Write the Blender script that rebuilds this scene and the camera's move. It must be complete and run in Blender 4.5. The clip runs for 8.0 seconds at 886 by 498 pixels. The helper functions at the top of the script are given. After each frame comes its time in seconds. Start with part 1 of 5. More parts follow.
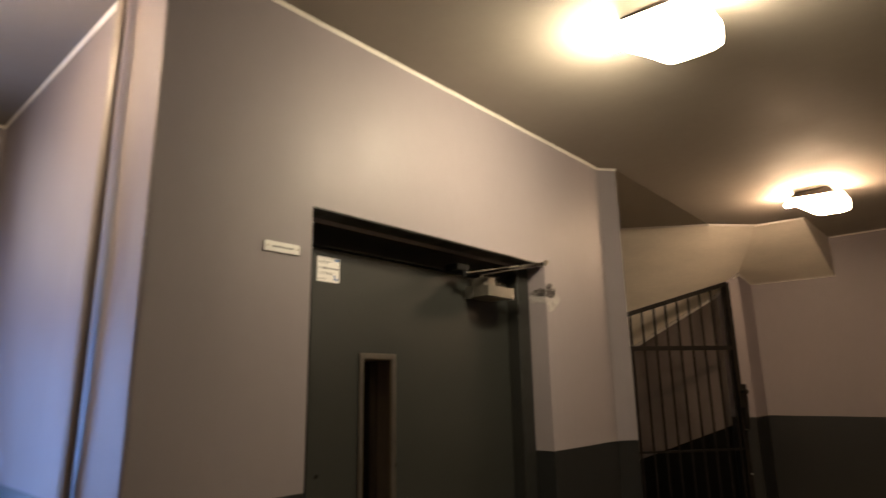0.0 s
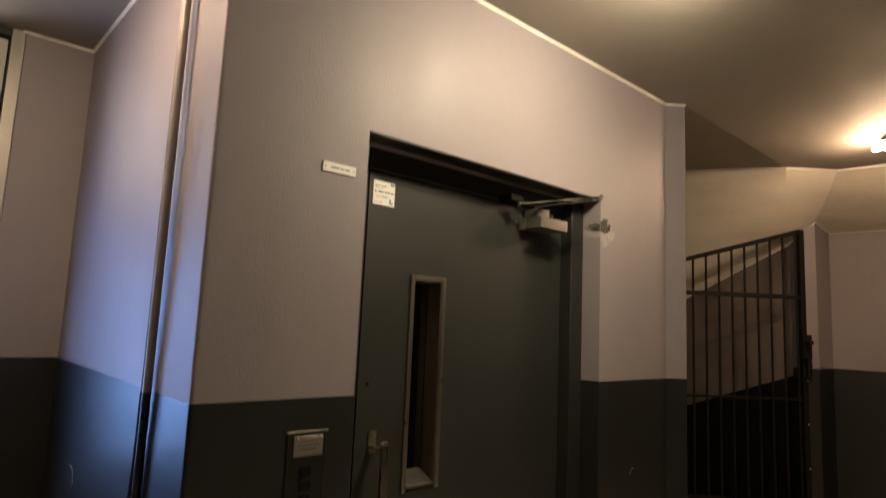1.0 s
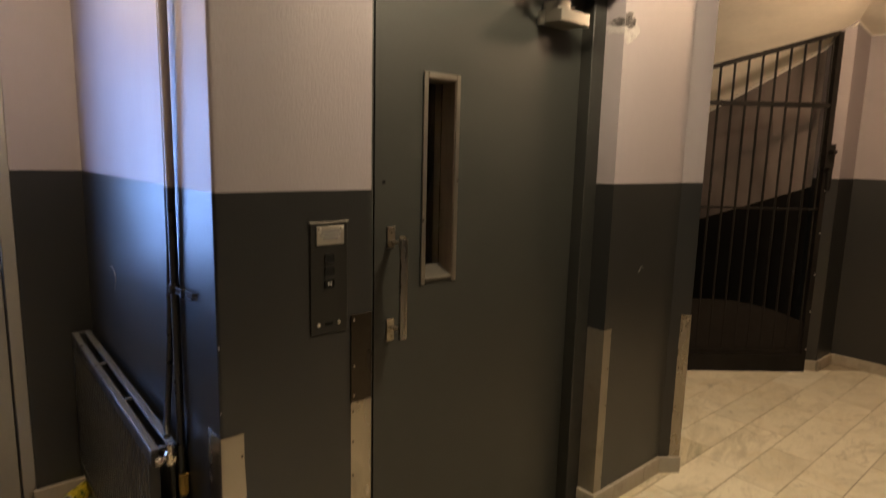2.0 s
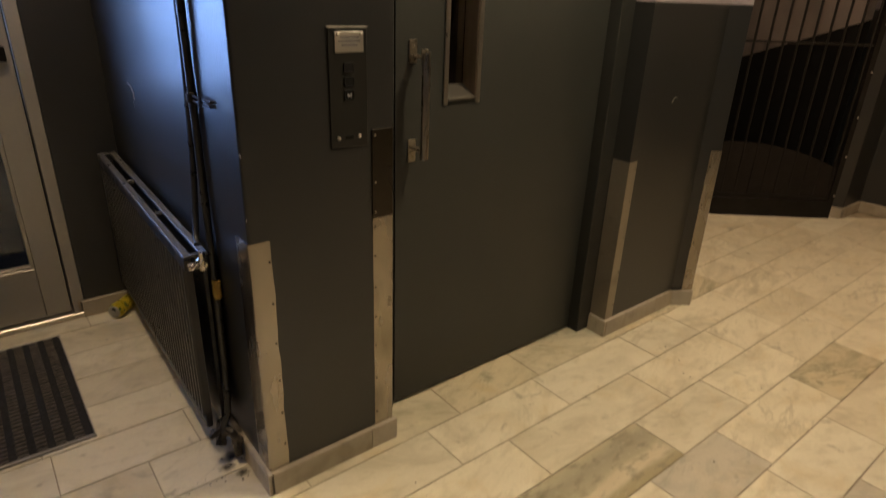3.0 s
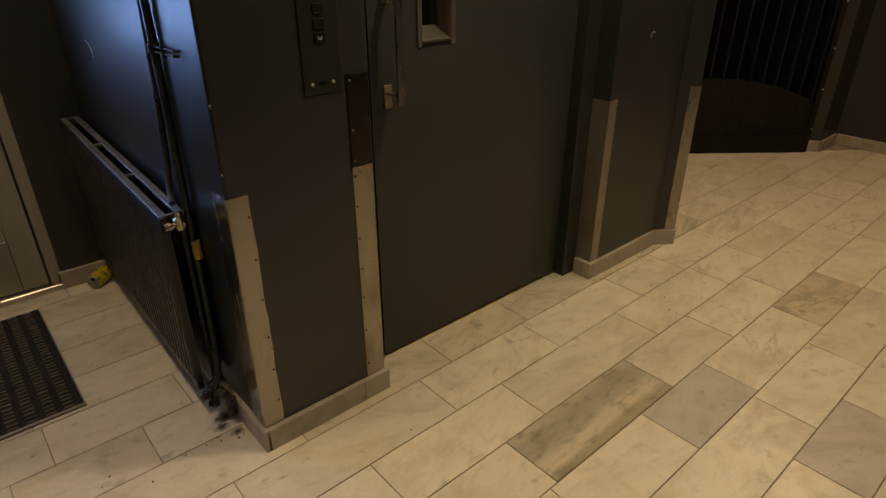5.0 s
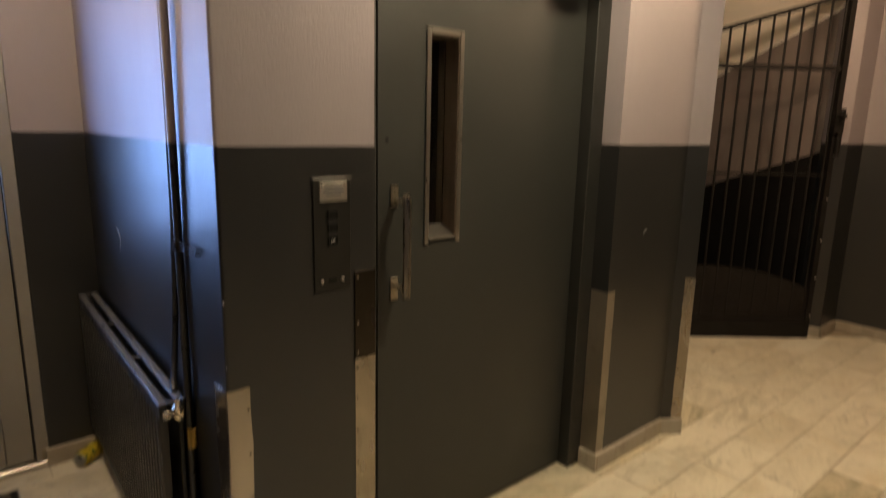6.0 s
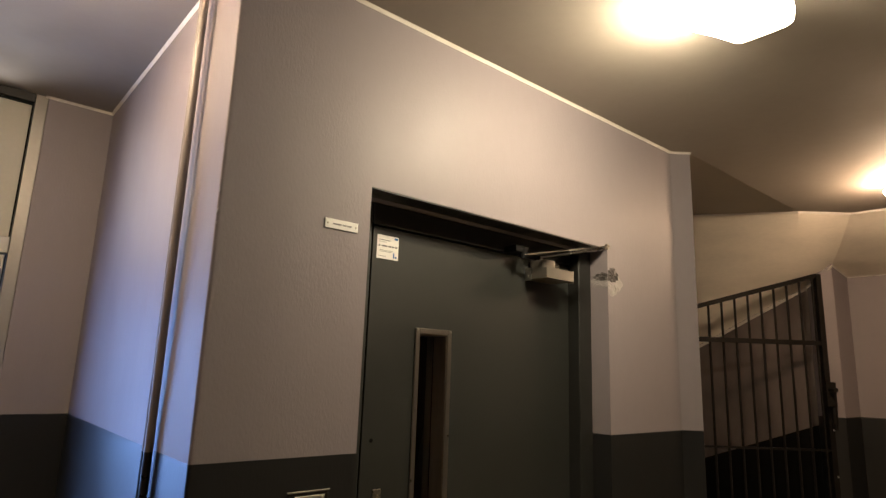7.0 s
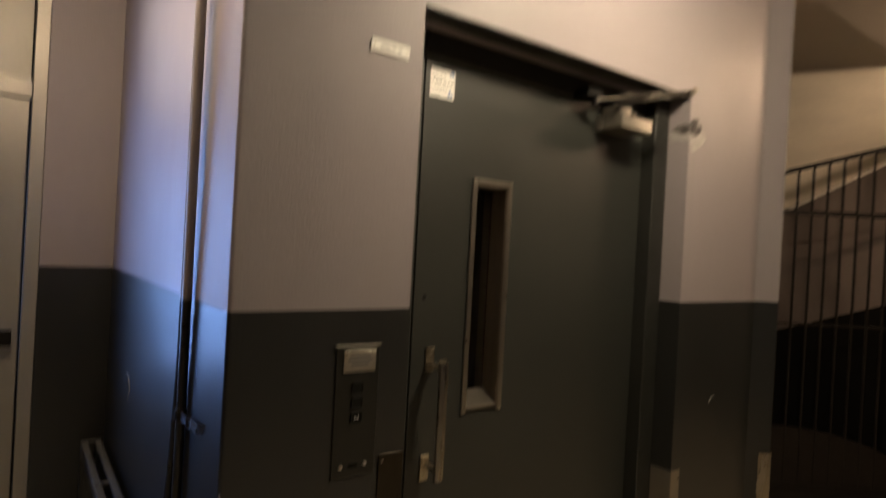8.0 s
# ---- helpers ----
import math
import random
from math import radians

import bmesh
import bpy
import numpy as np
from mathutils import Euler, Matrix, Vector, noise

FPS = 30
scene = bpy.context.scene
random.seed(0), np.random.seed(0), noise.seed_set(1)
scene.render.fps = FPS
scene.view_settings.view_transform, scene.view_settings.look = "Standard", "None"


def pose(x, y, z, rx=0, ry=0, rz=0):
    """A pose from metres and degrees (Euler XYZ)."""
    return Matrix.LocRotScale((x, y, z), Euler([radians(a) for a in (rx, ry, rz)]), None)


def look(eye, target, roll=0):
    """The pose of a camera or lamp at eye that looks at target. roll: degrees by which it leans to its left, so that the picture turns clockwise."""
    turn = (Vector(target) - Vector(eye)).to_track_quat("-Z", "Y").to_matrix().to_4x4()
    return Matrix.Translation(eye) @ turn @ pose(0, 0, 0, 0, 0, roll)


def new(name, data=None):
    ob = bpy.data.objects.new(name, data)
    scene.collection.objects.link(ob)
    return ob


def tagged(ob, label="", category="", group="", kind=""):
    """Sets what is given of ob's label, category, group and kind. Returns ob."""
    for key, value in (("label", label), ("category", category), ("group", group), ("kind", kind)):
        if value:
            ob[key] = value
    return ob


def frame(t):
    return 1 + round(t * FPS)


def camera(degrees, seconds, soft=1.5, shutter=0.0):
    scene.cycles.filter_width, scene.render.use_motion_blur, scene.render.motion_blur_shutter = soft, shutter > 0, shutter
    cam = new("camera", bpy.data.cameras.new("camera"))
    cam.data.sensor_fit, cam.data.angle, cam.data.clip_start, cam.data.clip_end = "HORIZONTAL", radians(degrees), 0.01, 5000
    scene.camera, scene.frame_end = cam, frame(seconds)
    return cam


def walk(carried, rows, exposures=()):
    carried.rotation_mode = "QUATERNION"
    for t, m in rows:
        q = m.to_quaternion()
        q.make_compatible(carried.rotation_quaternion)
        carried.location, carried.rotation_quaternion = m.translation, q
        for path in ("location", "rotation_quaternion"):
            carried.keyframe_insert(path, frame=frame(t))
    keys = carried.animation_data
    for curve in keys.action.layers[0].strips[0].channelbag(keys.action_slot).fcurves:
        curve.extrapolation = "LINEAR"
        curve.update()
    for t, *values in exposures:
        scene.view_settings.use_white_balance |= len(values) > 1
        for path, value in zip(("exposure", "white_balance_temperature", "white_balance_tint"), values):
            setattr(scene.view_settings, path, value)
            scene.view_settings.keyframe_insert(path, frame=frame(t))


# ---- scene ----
cam = camera(73.0, 8.0, soft=1.3, shutter=0.5)
PATH = [
    (0, (-0.489, -1.276, 1.62), (0.964, 0.022, 2.072), -1.0),
    (0.2, (-0.526, -1.279, 1.624), (0.875, 0.085, 2.045), 0.4),
    (0.5, (-0.53, -1.298, 1.619), (0.821, 0.114, 2.044), -0.2),
    (0.8, (-0.504, -1.325, 1.598), (0.821, 0.14, 1.914), 1.7),
    (1, (-0.488, -1.34, 1.575), (0.836, 0.138, 1.824), 2.5),
    (1.5, (-0.48, -1.347, 1.526), (0.831, 0.162, 1.479), 2.5),
    (2, (-0.479, -1.342, 1.475), (0.812, 0.153, 1.166), 1.4),
    (2.2, (-0.481, -1.349, 1.448), (0.783, 0.15, 1.052), 1.9),
    (3.3, (-0.477, -1.346, 1.363), (0.668, 0.033, 0.476), 2.3),
    (3.5, (-0.48, -1.347, 1.347), (0.671, 0.004, 0.423), 2.4),
    (4, (-0.477, -1.335, 1.336), (0.678, -0.008, 0.385), 1.8),
    (4.2, (-0.479, -1.332, 1.333), (0.675, 0.021, 0.418), 1.4),
    (5.3, (-0.474, -1.338, 1.35), (0.702, 0.004, 0.447), -0.5),
    (5.5, (-0.472, -1.34, 1.357), (0.726, 0.029, 0.528), 0.0),
    (6, (-0.478, -1.347, 1.434), (0.793, 0.145, 1.034), 1.3),
    (6.2, (-0.478, -1.353, 1.461), (0.811, 0.159, 1.238), 1.2),
    (6.5, (-0.479, -1.358, 1.528), (0.821, 0.156, 1.663), 1.1),
    (7, (-0.465, -1.376, 1.597), (0.796, 0.125, 1.995), 2.0),
    (7.2, (-0.456, -1.376, 1.601), (0.791, 0.137, 1.997), 1.7),
    (7.5, (-0.437, -1.357, 1.592), (0.793, 0.174, 1.971), 1.2),
    (7.8, (-0.401, -1.278, 1.547), (0.808, 0.303, 1.74), 2.0),
    (8, (-0.363, -1.174, 1.528), (0.831, 0.431, 1.522), 3.1),
]
EXPOSURES = [
    (0.0, -0.15, 5930, 10), (0.5, -0.15, 5930, 10), (1.0, -0.03, 5980, 10), (1.5, 0.27, 6020, 10), (2.0, 0.90, 6060, 10), (3.5, 0.66, 6180, 9),
    (4.0, 0.39, 6330, 9), (5.5, 0.38, 6350, 9), (6.0, 0.90, 6070, 10), (6.5, 0.88, 5850, 10), (7.0, 0.06, 5870, 10), (7.5, -0.07, 5850, 10), (8.0, 0.17, 5980, 10),
]
walk(cam, [(t, look(eye, target, roll)) for t, eye, target, roll in PATH], EXPOSURES)

# ---- world and light ----
world = bpy.data.worlds.new("evening_sky")
scene.world = world
world.use_nodes = True
wn = world.node_tree.nodes
wn["Background"].inputs[0].default_value = (0.10, 0.12, 0.16, 1)
wn["Background"].inputs[1].default_value = 0.010

LAMP_COLOUR = (1.0, 0.78, 0.49)
LAMP_FAR = (1.0, 0.64, 0.36)
# Colour of the unseen third lamp, which is added to light the niche.
LAMP_UNSEEN = (1.0, 0.71, 0.42)
LAMP_POWER = 160.0
DAY_COLOUR = (0.30, 0.49, 1.0)

BACK = 1.455       # wall with the street door

# Cold street light in the glazed opening of the street door, warmer light in its transom.
day = bpy.data.lights.new("door_daylight", "AREA")
day.shape, day.size, day.size_y = "RECTANGLE", 1.00, 0.94
day.energy, day.color = 8.6, DAY_COLOUR
day.spread = radians(118)
day_ob = new("door_daylight", day)
day_ob.matrix_world = look((-0.90, BACK + 0.12, 1.430), (-0.12, 0.0, 1.90))
tran = bpy.data.lights.new("transom_light", "AREA")
tran.shape, tran.size, tran.size_y = "RECTANGLE", 0.14, 0.54
tran.energy, tran.color = 1.25, (1.0, 0.86, 0.72)
tran.spread = radians(112)
tran_ob = new("transom_light", tran)
tran_ob.matrix_world = look((-0.42, BACK + 0.020, 2.33), (-0.42, 0.0, 2.33))


# ---- materials ----
def surface(name, colour, rough=0.5, metal=0.0, var=0.12, vscale=2.5, fine=70.0, bump=0.0, bscale=90.0,
            wave=0.0, wscale=7.0, stretch=(1, 1, 1), rvar=0.12, rand=0.0, spec=0.5, dirt=None, dscale=5.0, dlow=0.56, dhigh=0.72):
    m = bpy.data.materials.new(name)
    m.use_nodes = True
    nt = m.node_tree
    n, l = nt.nodes, nt.links
    b = n["Principled BSDF"]
    tc = n.new("ShaderNodeTexCoord")
    mp = n.new("ShaderNodeMapping")
    mp.inputs["Scale"].default_value = stretch
    l.new(tc.outputs["Object"], mp.inputs["Vector"])
    vec = mp.outputs["Vector"]
    info = n.new("ShaderNodeObjectInfo")
    if rand:
        mul = n.new("ShaderNodeMath")
        mul.operation = "MULTIPLY"
        mul.inputs[1].default_value = 37.0
        l.new(info.outputs["Random"], mul.inputs[0])
        add = n.new("ShaderNodeVectorMath")
        add.operation = "ADD"
        l.new(vec, add.inputs[0])
        l.new(mul.outputs[0], add.inputs[1])
        vec = add.outputs[0]

    def noise_tex(scale, detail=5.0):
        t = n.new("ShaderNodeTexNoise")
        t.inputs["Scale"].default_value = scale
        t.inputs["Detail"].default_value = detail
        l.new(vec, t.inputs["Vector"])
        return t.outputs["Fac"]

    def ranged(src, lo, hi, a=0.3, z=0.7):
        r = n.new("ShaderNodeMapRange")
        r.inputs[1].default_value, r.inputs[2].default_value = a, z
        r.inputs[3].default_value, r.inputs[4].default_value = lo, hi
        l.new(src, r.inputs[0])
        return r.outputs[0]

    def mixed(mode, fac, a, c):
        x = n.new("ShaderNodeMix")
        x.data_type, x.blend_type = "RGBA", mode
        for sock, v in ((x.inputs["Factor"], fac), (x.inputs["A"], a), (x.inputs["B"], c)):
            if hasattr(v, "is_linked"):
                l.new(v, sock)
            elif isinstance(v, tuple):
                sock.default_value = (*v, 1) if len(v) == 3 else v
            else:
                sock.default_value = v
        return x.outputs["Result"]

    big, small = noise_tex(vscale), noise_tex(fine, 3.0)
    col = mixed("MIX", ranged(big, 0, 1), tuple(c * (1 - var) for c in colour), tuple(min(1, c * (1 + var)) for c in colour))
    grain = mixed("MIX", ranged(small, 0, 1), (1 - var * 0.6,) * 3, (1.0,) * 3)
    col = mixed("MULTIPLY", 1.0, col, grain)
    if rand:
        col = mixed("MULTIPLY", 1.0, col, mixed("MIX", info.outputs["Random"], (1 - rand, 1 - rand, 1 - rand * 1.1), (1.0,) * 3))
    if dirt:
        col = mixed("MIX", ranged(noise_tex(dscale, 8.0), 0, 0.85, dlow, dhigh), col, dirt)
    l.new(col, b.inputs["Base Color"])
    l.new(ranged(noise_tex(vscale * 4), max(0.02, rough - rvar), min(1, rough + rvar)), b.inputs["Roughness"])
    b.inputs["Metallic"].default_value = metal
    b.inputs["Specular IOR Level"].default_value = spec
    last = None
    for strength, sc, dist in ((wave, wscale, 0.01), (bump, bscale, 0.0015)):
        if strength:
            bp = n.new("ShaderNodeBump")
            bp.inputs["Strength"].default_value, bp.inputs["Distance"].default_value = strength, dist
            l.new(noise_tex(sc, 4.0), bp.inputs["Height"])
            if last:
                l.new(last, bp.inputs["Normal"])
            last = bp.outputs[0]
    if last:
        l.new(last, b.inputs["Normal"])
    return m


def marble(name, base, cool, vein, amount, rough=0.40):
    """Worn pale stone: cloudy drifts, a few soft veins and smudges, different on every piece."""
    m = bpy.data.materials.new(name)
    m.use_nodes = True
    n, l = m.node_tree.nodes, m.node_tree.links
    b = n["Principled BSDF"]
    tc, info = n.new("ShaderNodeTexCoord"), n.new("ShaderNodeObjectInfo")

    def math_node(op, a, c):
        x = n.new("ShaderNodeMath")
        x.operation = op
        for sock, v in zip(x.inputs, (a, c)):
            if hasattr(v, "is_linked"):
                l.new(v, sock)
            else:
                sock.default_value = v
        return x.outputs[0]

    def fract(k):
        return math_node("FRACT", math_node("MULTIPLY", info.outputs["Random"], k), 0.0)

    def tex(vec, scale, detail=4.0, distort=0.0, rough_n=0.5):
        t = n.new("ShaderNodeTexNoise")
        t.inputs["Scale"].default_value, t.inputs["Detail"].default_value = scale, detail
        t.inputs["Distortion"].default_value, t.inputs["Roughness"].default_value = distort, rough_n
        l.new(vec, t.inputs["Vector"])
        return t.outputs["Fac"]

    def ranged(src, a, z, lo, hi):
        r = n.new("ShaderNodeMapRange")
        r.interpolation_type = "SMOOTHSTEP"
        for i, v in zip((1, 2, 3, 4), (a, z, lo, hi)):
            r.inputs[i].default_value = v
        l.new(src, r.inputs[0])
        return r.outputs[0]

    def mixed(fac, a, c, mode="MIX"):
        x = n.new("ShaderNodeMix")
        x.data_type, x.blend_type = "RGBA", mode
        for sock, v in ((x.inputs["Factor"], fac), (x.inputs["A"], a), (x.inputs["B"], c)):
            if hasattr(v, "is_linked"):
                l.new(v, sock)
            elif isinstance(v, tuple):
                sock.default_value = (*v, 1)
            else:
                sock.default_value = v
        return x.outputs["Result"]

    shift = n.new("ShaderNodeVectorMath")
    shift.operation = "ADD"
    l.new(tc.outputs["Object"], shift.inputs[0])
    l.new(math_node("MULTIPLY", info.outputs["Random"], 53.0), shift.inputs[1])
    rot = n.new("ShaderNodeVectorRotate")
    rot.rotation_type = "Z_AXIS"
    l.new(shift.outputs[0], rot.inputs["Vector"])
    l.new(ranged(fract(7.3), 0.0, 1.0, -0.45, 0.45), rot.inputs["Angle"])
    st = n.new("ShaderNodeVectorMath")
    st.operation = "MULTIPLY"
    st.inputs[1].default_value = (1.0, 2.2, 1.0)
    l.new(rot.outputs[0], st.inputs[0])
    drift, plain = st.outputs[0], rot.outputs[0]

    tint = mixed(ranged(fract(3.7), 0.55, 1.0, 0.0, 0.75), base, cool)
    value = mixed(fract(11.9), (0.90, 0.885, 0.86), (1.05, 1.05, 1.05))
    col = mixed(1.0, tint, value, "MULTIPLY")
    # broad drifts along the bed of the stone
    strong = ranged(fract(5.1), 0.10, 1.0, 0.38, 1.0)
    clouds = math_node("MULTIPLY", ranged(tex(drift, 3.2, 8.0, 0.7, 0.66), 0.42, 0.72, 0.0, amount), strong)
    col = mixed(clouds, col, vein)
    # ochre bloom and fine grain
    col = mixed(ranged(tex(plain, 4.5, 6.0, 0.8, 0.6), 0.50, 0.74, 0.0, 0.62), col, tuple(c * k for c, k in zip(base, (0.80, 0.72, 0.56))))
    col = mixed(ranged(tex(drift, 11.0, 6.0, 0.6, 0.65), 0.48, 0.72, 0.0, amount * 0.55), col, vein)
    # pale patches
    col = mixed(ranged(tex(plain, 6.0, 4.0), 0.55, 0.78, 0.0, 0.35), col, tuple(min(1.0, c * 1.14) for c in base))
    # thin veins that break off
    ridge = math_node("ABSOLUTE", math_node("SUBTRACT", tex(drift, 1.3, 6.0, 0.8, 0.60), 0.5), 0.0)
    line = ranged(ridge, 0.0, 0.026, amount * 0.62, 0.0)
    gate_n = ranged(tex(plain, 2.9, 3.0), 0.47, 0.64, 0.0, 1.0)
    col = mixed(math_node("MULTIPLY", math_node("MULTIPLY", line, gate_n), strong), col, tuple(c * 0.75 for c in vein))
    # small grey smudges and trodden-in dirt
    col = mixed(ranged(tex(plain, 12.0, 4.0, 0.5), 0.64, 0.76, 0.0, 0.60), col, tuple(c * 0.62 for c in vein))
    col = mixed(ranged(tex(tc.outputs["Object"], 90.0, 2.0), 0.30, 0.70, 0.0, 0.10), col, tuple(c * 0.6 for c in base))
    l.new(col, b.inputs["Base Color"])
    l.new(ranged(tex(plain, 9.0, 4.0), 0.3, 0.7, rough - 0.09, rough + 0.13), b.inputs["Roughness"])
    bp = n.new("ShaderNodeBump")
    bp.inputs["Strength"].default_value, bp.inputs["Distance"].default_value = 0.14, 0.0015
    l.new(tex(tc.outputs["Object"], 45.0, 4.0), bp.inputs["Height"])
    l.new(bp.outputs[0], b.inputs["Normal"])
    return m


def green_marble(name):
    """Green-grey stone with a pale band running along the slab and dark speckled clouds."""
    m = bpy.data.materials.new(name)
    m.use_nodes = True
    n, l = m.node_tree.nodes, m.node_tree.links
    b = n["Principled BSDF"]
    tc = n.new("ShaderNodeTexCoord")
    st = n.new("ShaderNodeVectorMath")
    st.operation = "MULTIPLY"
    st.inputs[1].default_value = (0.45, 1.0, 1.0)
    l.new(tc.outputs["Object"], st.inputs[0])
    wob = n.new("ShaderNodeTexNoise")
    wob.inputs["Scale"].default_value, wob.inputs["Detail"].default_value = 11.0, 6.0
    l.new(st.outputs[0], wob.inputs["Vector"])
    sep = n.new("ShaderNodeSeparateXYZ")
    l.new(tc.outputs["Object"], sep.inputs[0])
    add = n.new("ShaderNodeMath")
    add.operation = "MULTIPLY_ADD"
    add.inputs[1].default_value = 0.06
    l.new(wob.outputs["Fac"], add.inputs[0])
    l.new(sep.outputs["Y"], add.inputs[2])
    r = n.new("ShaderNodeMapRange")
    r.inputs[1].default_value, r.inputs[2].default_value = -0.617, -0.418
    l.new(add.outputs[0], r.inputs[0])
    ramp = n.new("ShaderNodeValToRGB")
    stops = ((0.0, (0.33, 0.29, 0.17)), (0.14, (0.36, 0.32, 0.20)), (0.22, (0.55, 0.50, 0.37)), (0.38, (0.53, 0.48, 0.35)), (0.50, (0.37, 0.34, 0.24)), (0.75, (0.31, 0.29, 0.21)), (1.0, (0.45, 0.41, 0.29)))
    while len(ramp.color_ramp.elements) < len(stops):
        ramp.color_ramp.elements.new(0.5)
    for e, (p, c) in zip(ramp.color_ramp.elements, stops):
        e.position, e.color = p, (*c, 1)
    l.new(r.outputs[0], ramp.inputs[0])
    col = ramp.outputs[0]
    for scale, lo, hi, amount, tone in ((34.0, 0.52, 0.70, 0.70, (0.16, 0.15, 0.11)), (70.0, 0.58, 0.72, 0.25, (0.60, 0.56, 0.46)), (16.0, 0.56, 0.70, 0.55, (0.19, 0.175, 0.12))):
        t = n.new("ShaderNodeTexNoise")
        t.inputs["Scale"].default_value, t.inputs["Detail"].default_value = scale, 4.0
        l.new(st.outputs[0], t.inputs["Vector"])
        g = n.new("ShaderNodeMapRange")
        g.inputs[1].default_value, g.inputs[2].default_value, g.inputs[4].default_value = lo, hi, amount
        l.new(t.outputs["Fac"], g.inputs[0])
        x = n.new("ShaderNodeMix")
        x.data_type = "RGBA"
        l.new(g.outputs[0], x.inputs["Factor"])
        l.new(col, x.inputs["A"])
        x.inputs["B"].default_value = (*tone, 1)
        col = x.outputs["Result"]
    l.new(col, b.inputs["Base Color"])
    b.inputs["Roughness"].default_value = 0.42
    return m


def glow(name, colour, strength):
    m = bpy.data.materials.new(name)
    m.use_nodes = True
    b = m.node_tree.nodes["Principled BSDF"]
    b.inputs["Base Color"].default_value = (0.8, 0.8, 0.78, 1)
    b.inputs["Emission Color"].default_value = (*colour, 1)
    b.inputs["Emission Strength"].default_value = strength
    return m


def glass(name, colour=(1, 1, 1), rough=0.02):
    m = bpy.data.materials.new(name)
    m.use_nodes = True
    b = m.node_tree.nodes["Principled BSDF"]
    b.inputs["Base Color"].default_value = (*colour, 1)
    b.inputs["Transmission Weight"].default_value = 1.0
    b.inputs["Roughness"].default_value = rough
    b.inputs["IOR"].default_value = 1.45
    return m


M_WALL = surface("mauve_gloss_paint", (0.268, 0.236, 0.250), 0.53, var=0.05, vscale=1.3, fine=30, bump=0.40, bscale=140, wave=0.08, wscale=5, rvar=0.05, spec=0.44, stretch=(1, 1, 0.5))
# Hall mauve darkened to stand for the dim stairwell, plus grimy blotches.
M_DIMGRIME = surface("dimmed_grimy_stairwell_paint", (0.155, 0.128, 0.118), 0.6, var=0.14, vscale=2.5, fine=30, bump=0.3, bscale=90, dirt=(0.058, 0.046, 0.040), dscale=3.2, dlow=0.45, dhigh=0.75, stretch=(1, 1, 0.5))
# Mid cream, lifted to offset the little light that reaches the rise.
M_RISE = surface("lifted_cream_rise_paint", (0.50, 0.455, 0.385), 0.75, var=0.06, vscale=1.5, fine=25, bump=0.25, bscale=130)
M_DADO = surface("dark_grey_gloss_paint", (0.0172, 0.0177, 0.0172), 0.35, var=0.05, vscale=1.6, fine=40, bump=0.26, bscale=150, rvar=0.0, spec=0.62, stretch=(1, 1, 0.3))
# Cream dimmed in the colour, since the lamps light the ceiling too strongly.
M_CEIL = surface("dimmed_cream_ceiling_paint", (0.33, 0.297, 0.258), 0.75, var=0.05, vscale=1.0, fine=25, bump=0.25, bscale=130)
# The same cream lifted to make up for weak light under the stairs.
M_SOFF = surface("lifted_cream_soffit_paint", (0.88, 0.81, 0.70), 0.42, var=0.08, vscale=2.2, fine=25, bump=0.3, bscale=110, wave=0.35, wscale=6, stretch=(1, 1, 4))
M_TRIM = surface("white_trim_paint", (0.78, 0.74, 0.68), 0.45, var=0.08, vscale=6, bump=0.2, bscale=120)
M_LEAF = surface("grey_green_door_paint", (0.0290, 0.0304, 0.0272), 0.40, var=0.05, vscale=1.2, fine=50, bump=0.15, bscale=220, rvar=0.05, spec=0.40)
M_STEELDARK = surface("dark_frame_paint", (0.021, 0.0215, 0.019), 0.42, var=0.12, vscale=4, bump=0.15, bscale=150)
M_STEEL = surface("brushed_stainless_steel", (0.58, 0.55, 0.49), 0.40, 1.0, var=0.06, vscale=6, fine=90, rvar=0.04)
M_SILL = surface("worn_steel_sill", (0.19, 0.175, 0.15), 0.38, 0.9, var=0.10, vscale=10, fine=90, rvar=0.06)
M_NICKEL = surface("worn_nickel", (0.44, 0.40, 0.32), 0.30, 1.0, var=0.10, vscale=20, fine=90, rvar=0.06)
M_GUARD = surface("dull_aluminium", (0.37, 0.33, 0.275), 0.24, 1.0, var=0.10, vscale=5, fine=70, rvar=0.07, stretch=(1, 1, 0.35), wave=0.05, wscale=12, dirt=(0.16, 0.14, 0.12), dscale=9.0, dlow=0.56, dhigh=0.80)
M_GUARDDULL = surface("scuffed_aluminium", (0.31, 0.275, 0.225), 0.42, 0.75, var=0.10, vscale=5, fine=70, rvar=0.07, wave=0.05, wscale=12, dirt=(0.16, 0.14, 0.12), dscale=9.0, dlow=0.56, dhigh=0.80)
M_BRONZE = surface("brown_anodised_steel", (0.050, 0.042, 0.033), 0.24, 0.9, var=0.06, vscale=5, rvar=0.04, stretch=(1, 1, 0.3))
M_PULL = surface("brown_polished_pull_bar", (0.34, 0.31, 0.27), 0.28, 1.0, var=0.06, vscale=5, rvar=0.04, stretch=(1, 1, 0.2))
M_PANEL = surface("dark_brushed_panel", (0.028, 0.0275, 0.024), 0.34, 0.45, var=0.08, vscale=8, fine=150, rvar=0.05, stretch=(1, 1, 0.15))
M_BLACK = surface("black_plastic", (0.004, 0.004, 0.004), 0.6, spec=0.15, var=0.1)
M_IRON = surface("black_iron_paint", (0.0125, 0.0108, 0.0094), 0.6, spec=0.15, var=0.2, vscale=9, bump=0.3, bscale=120)
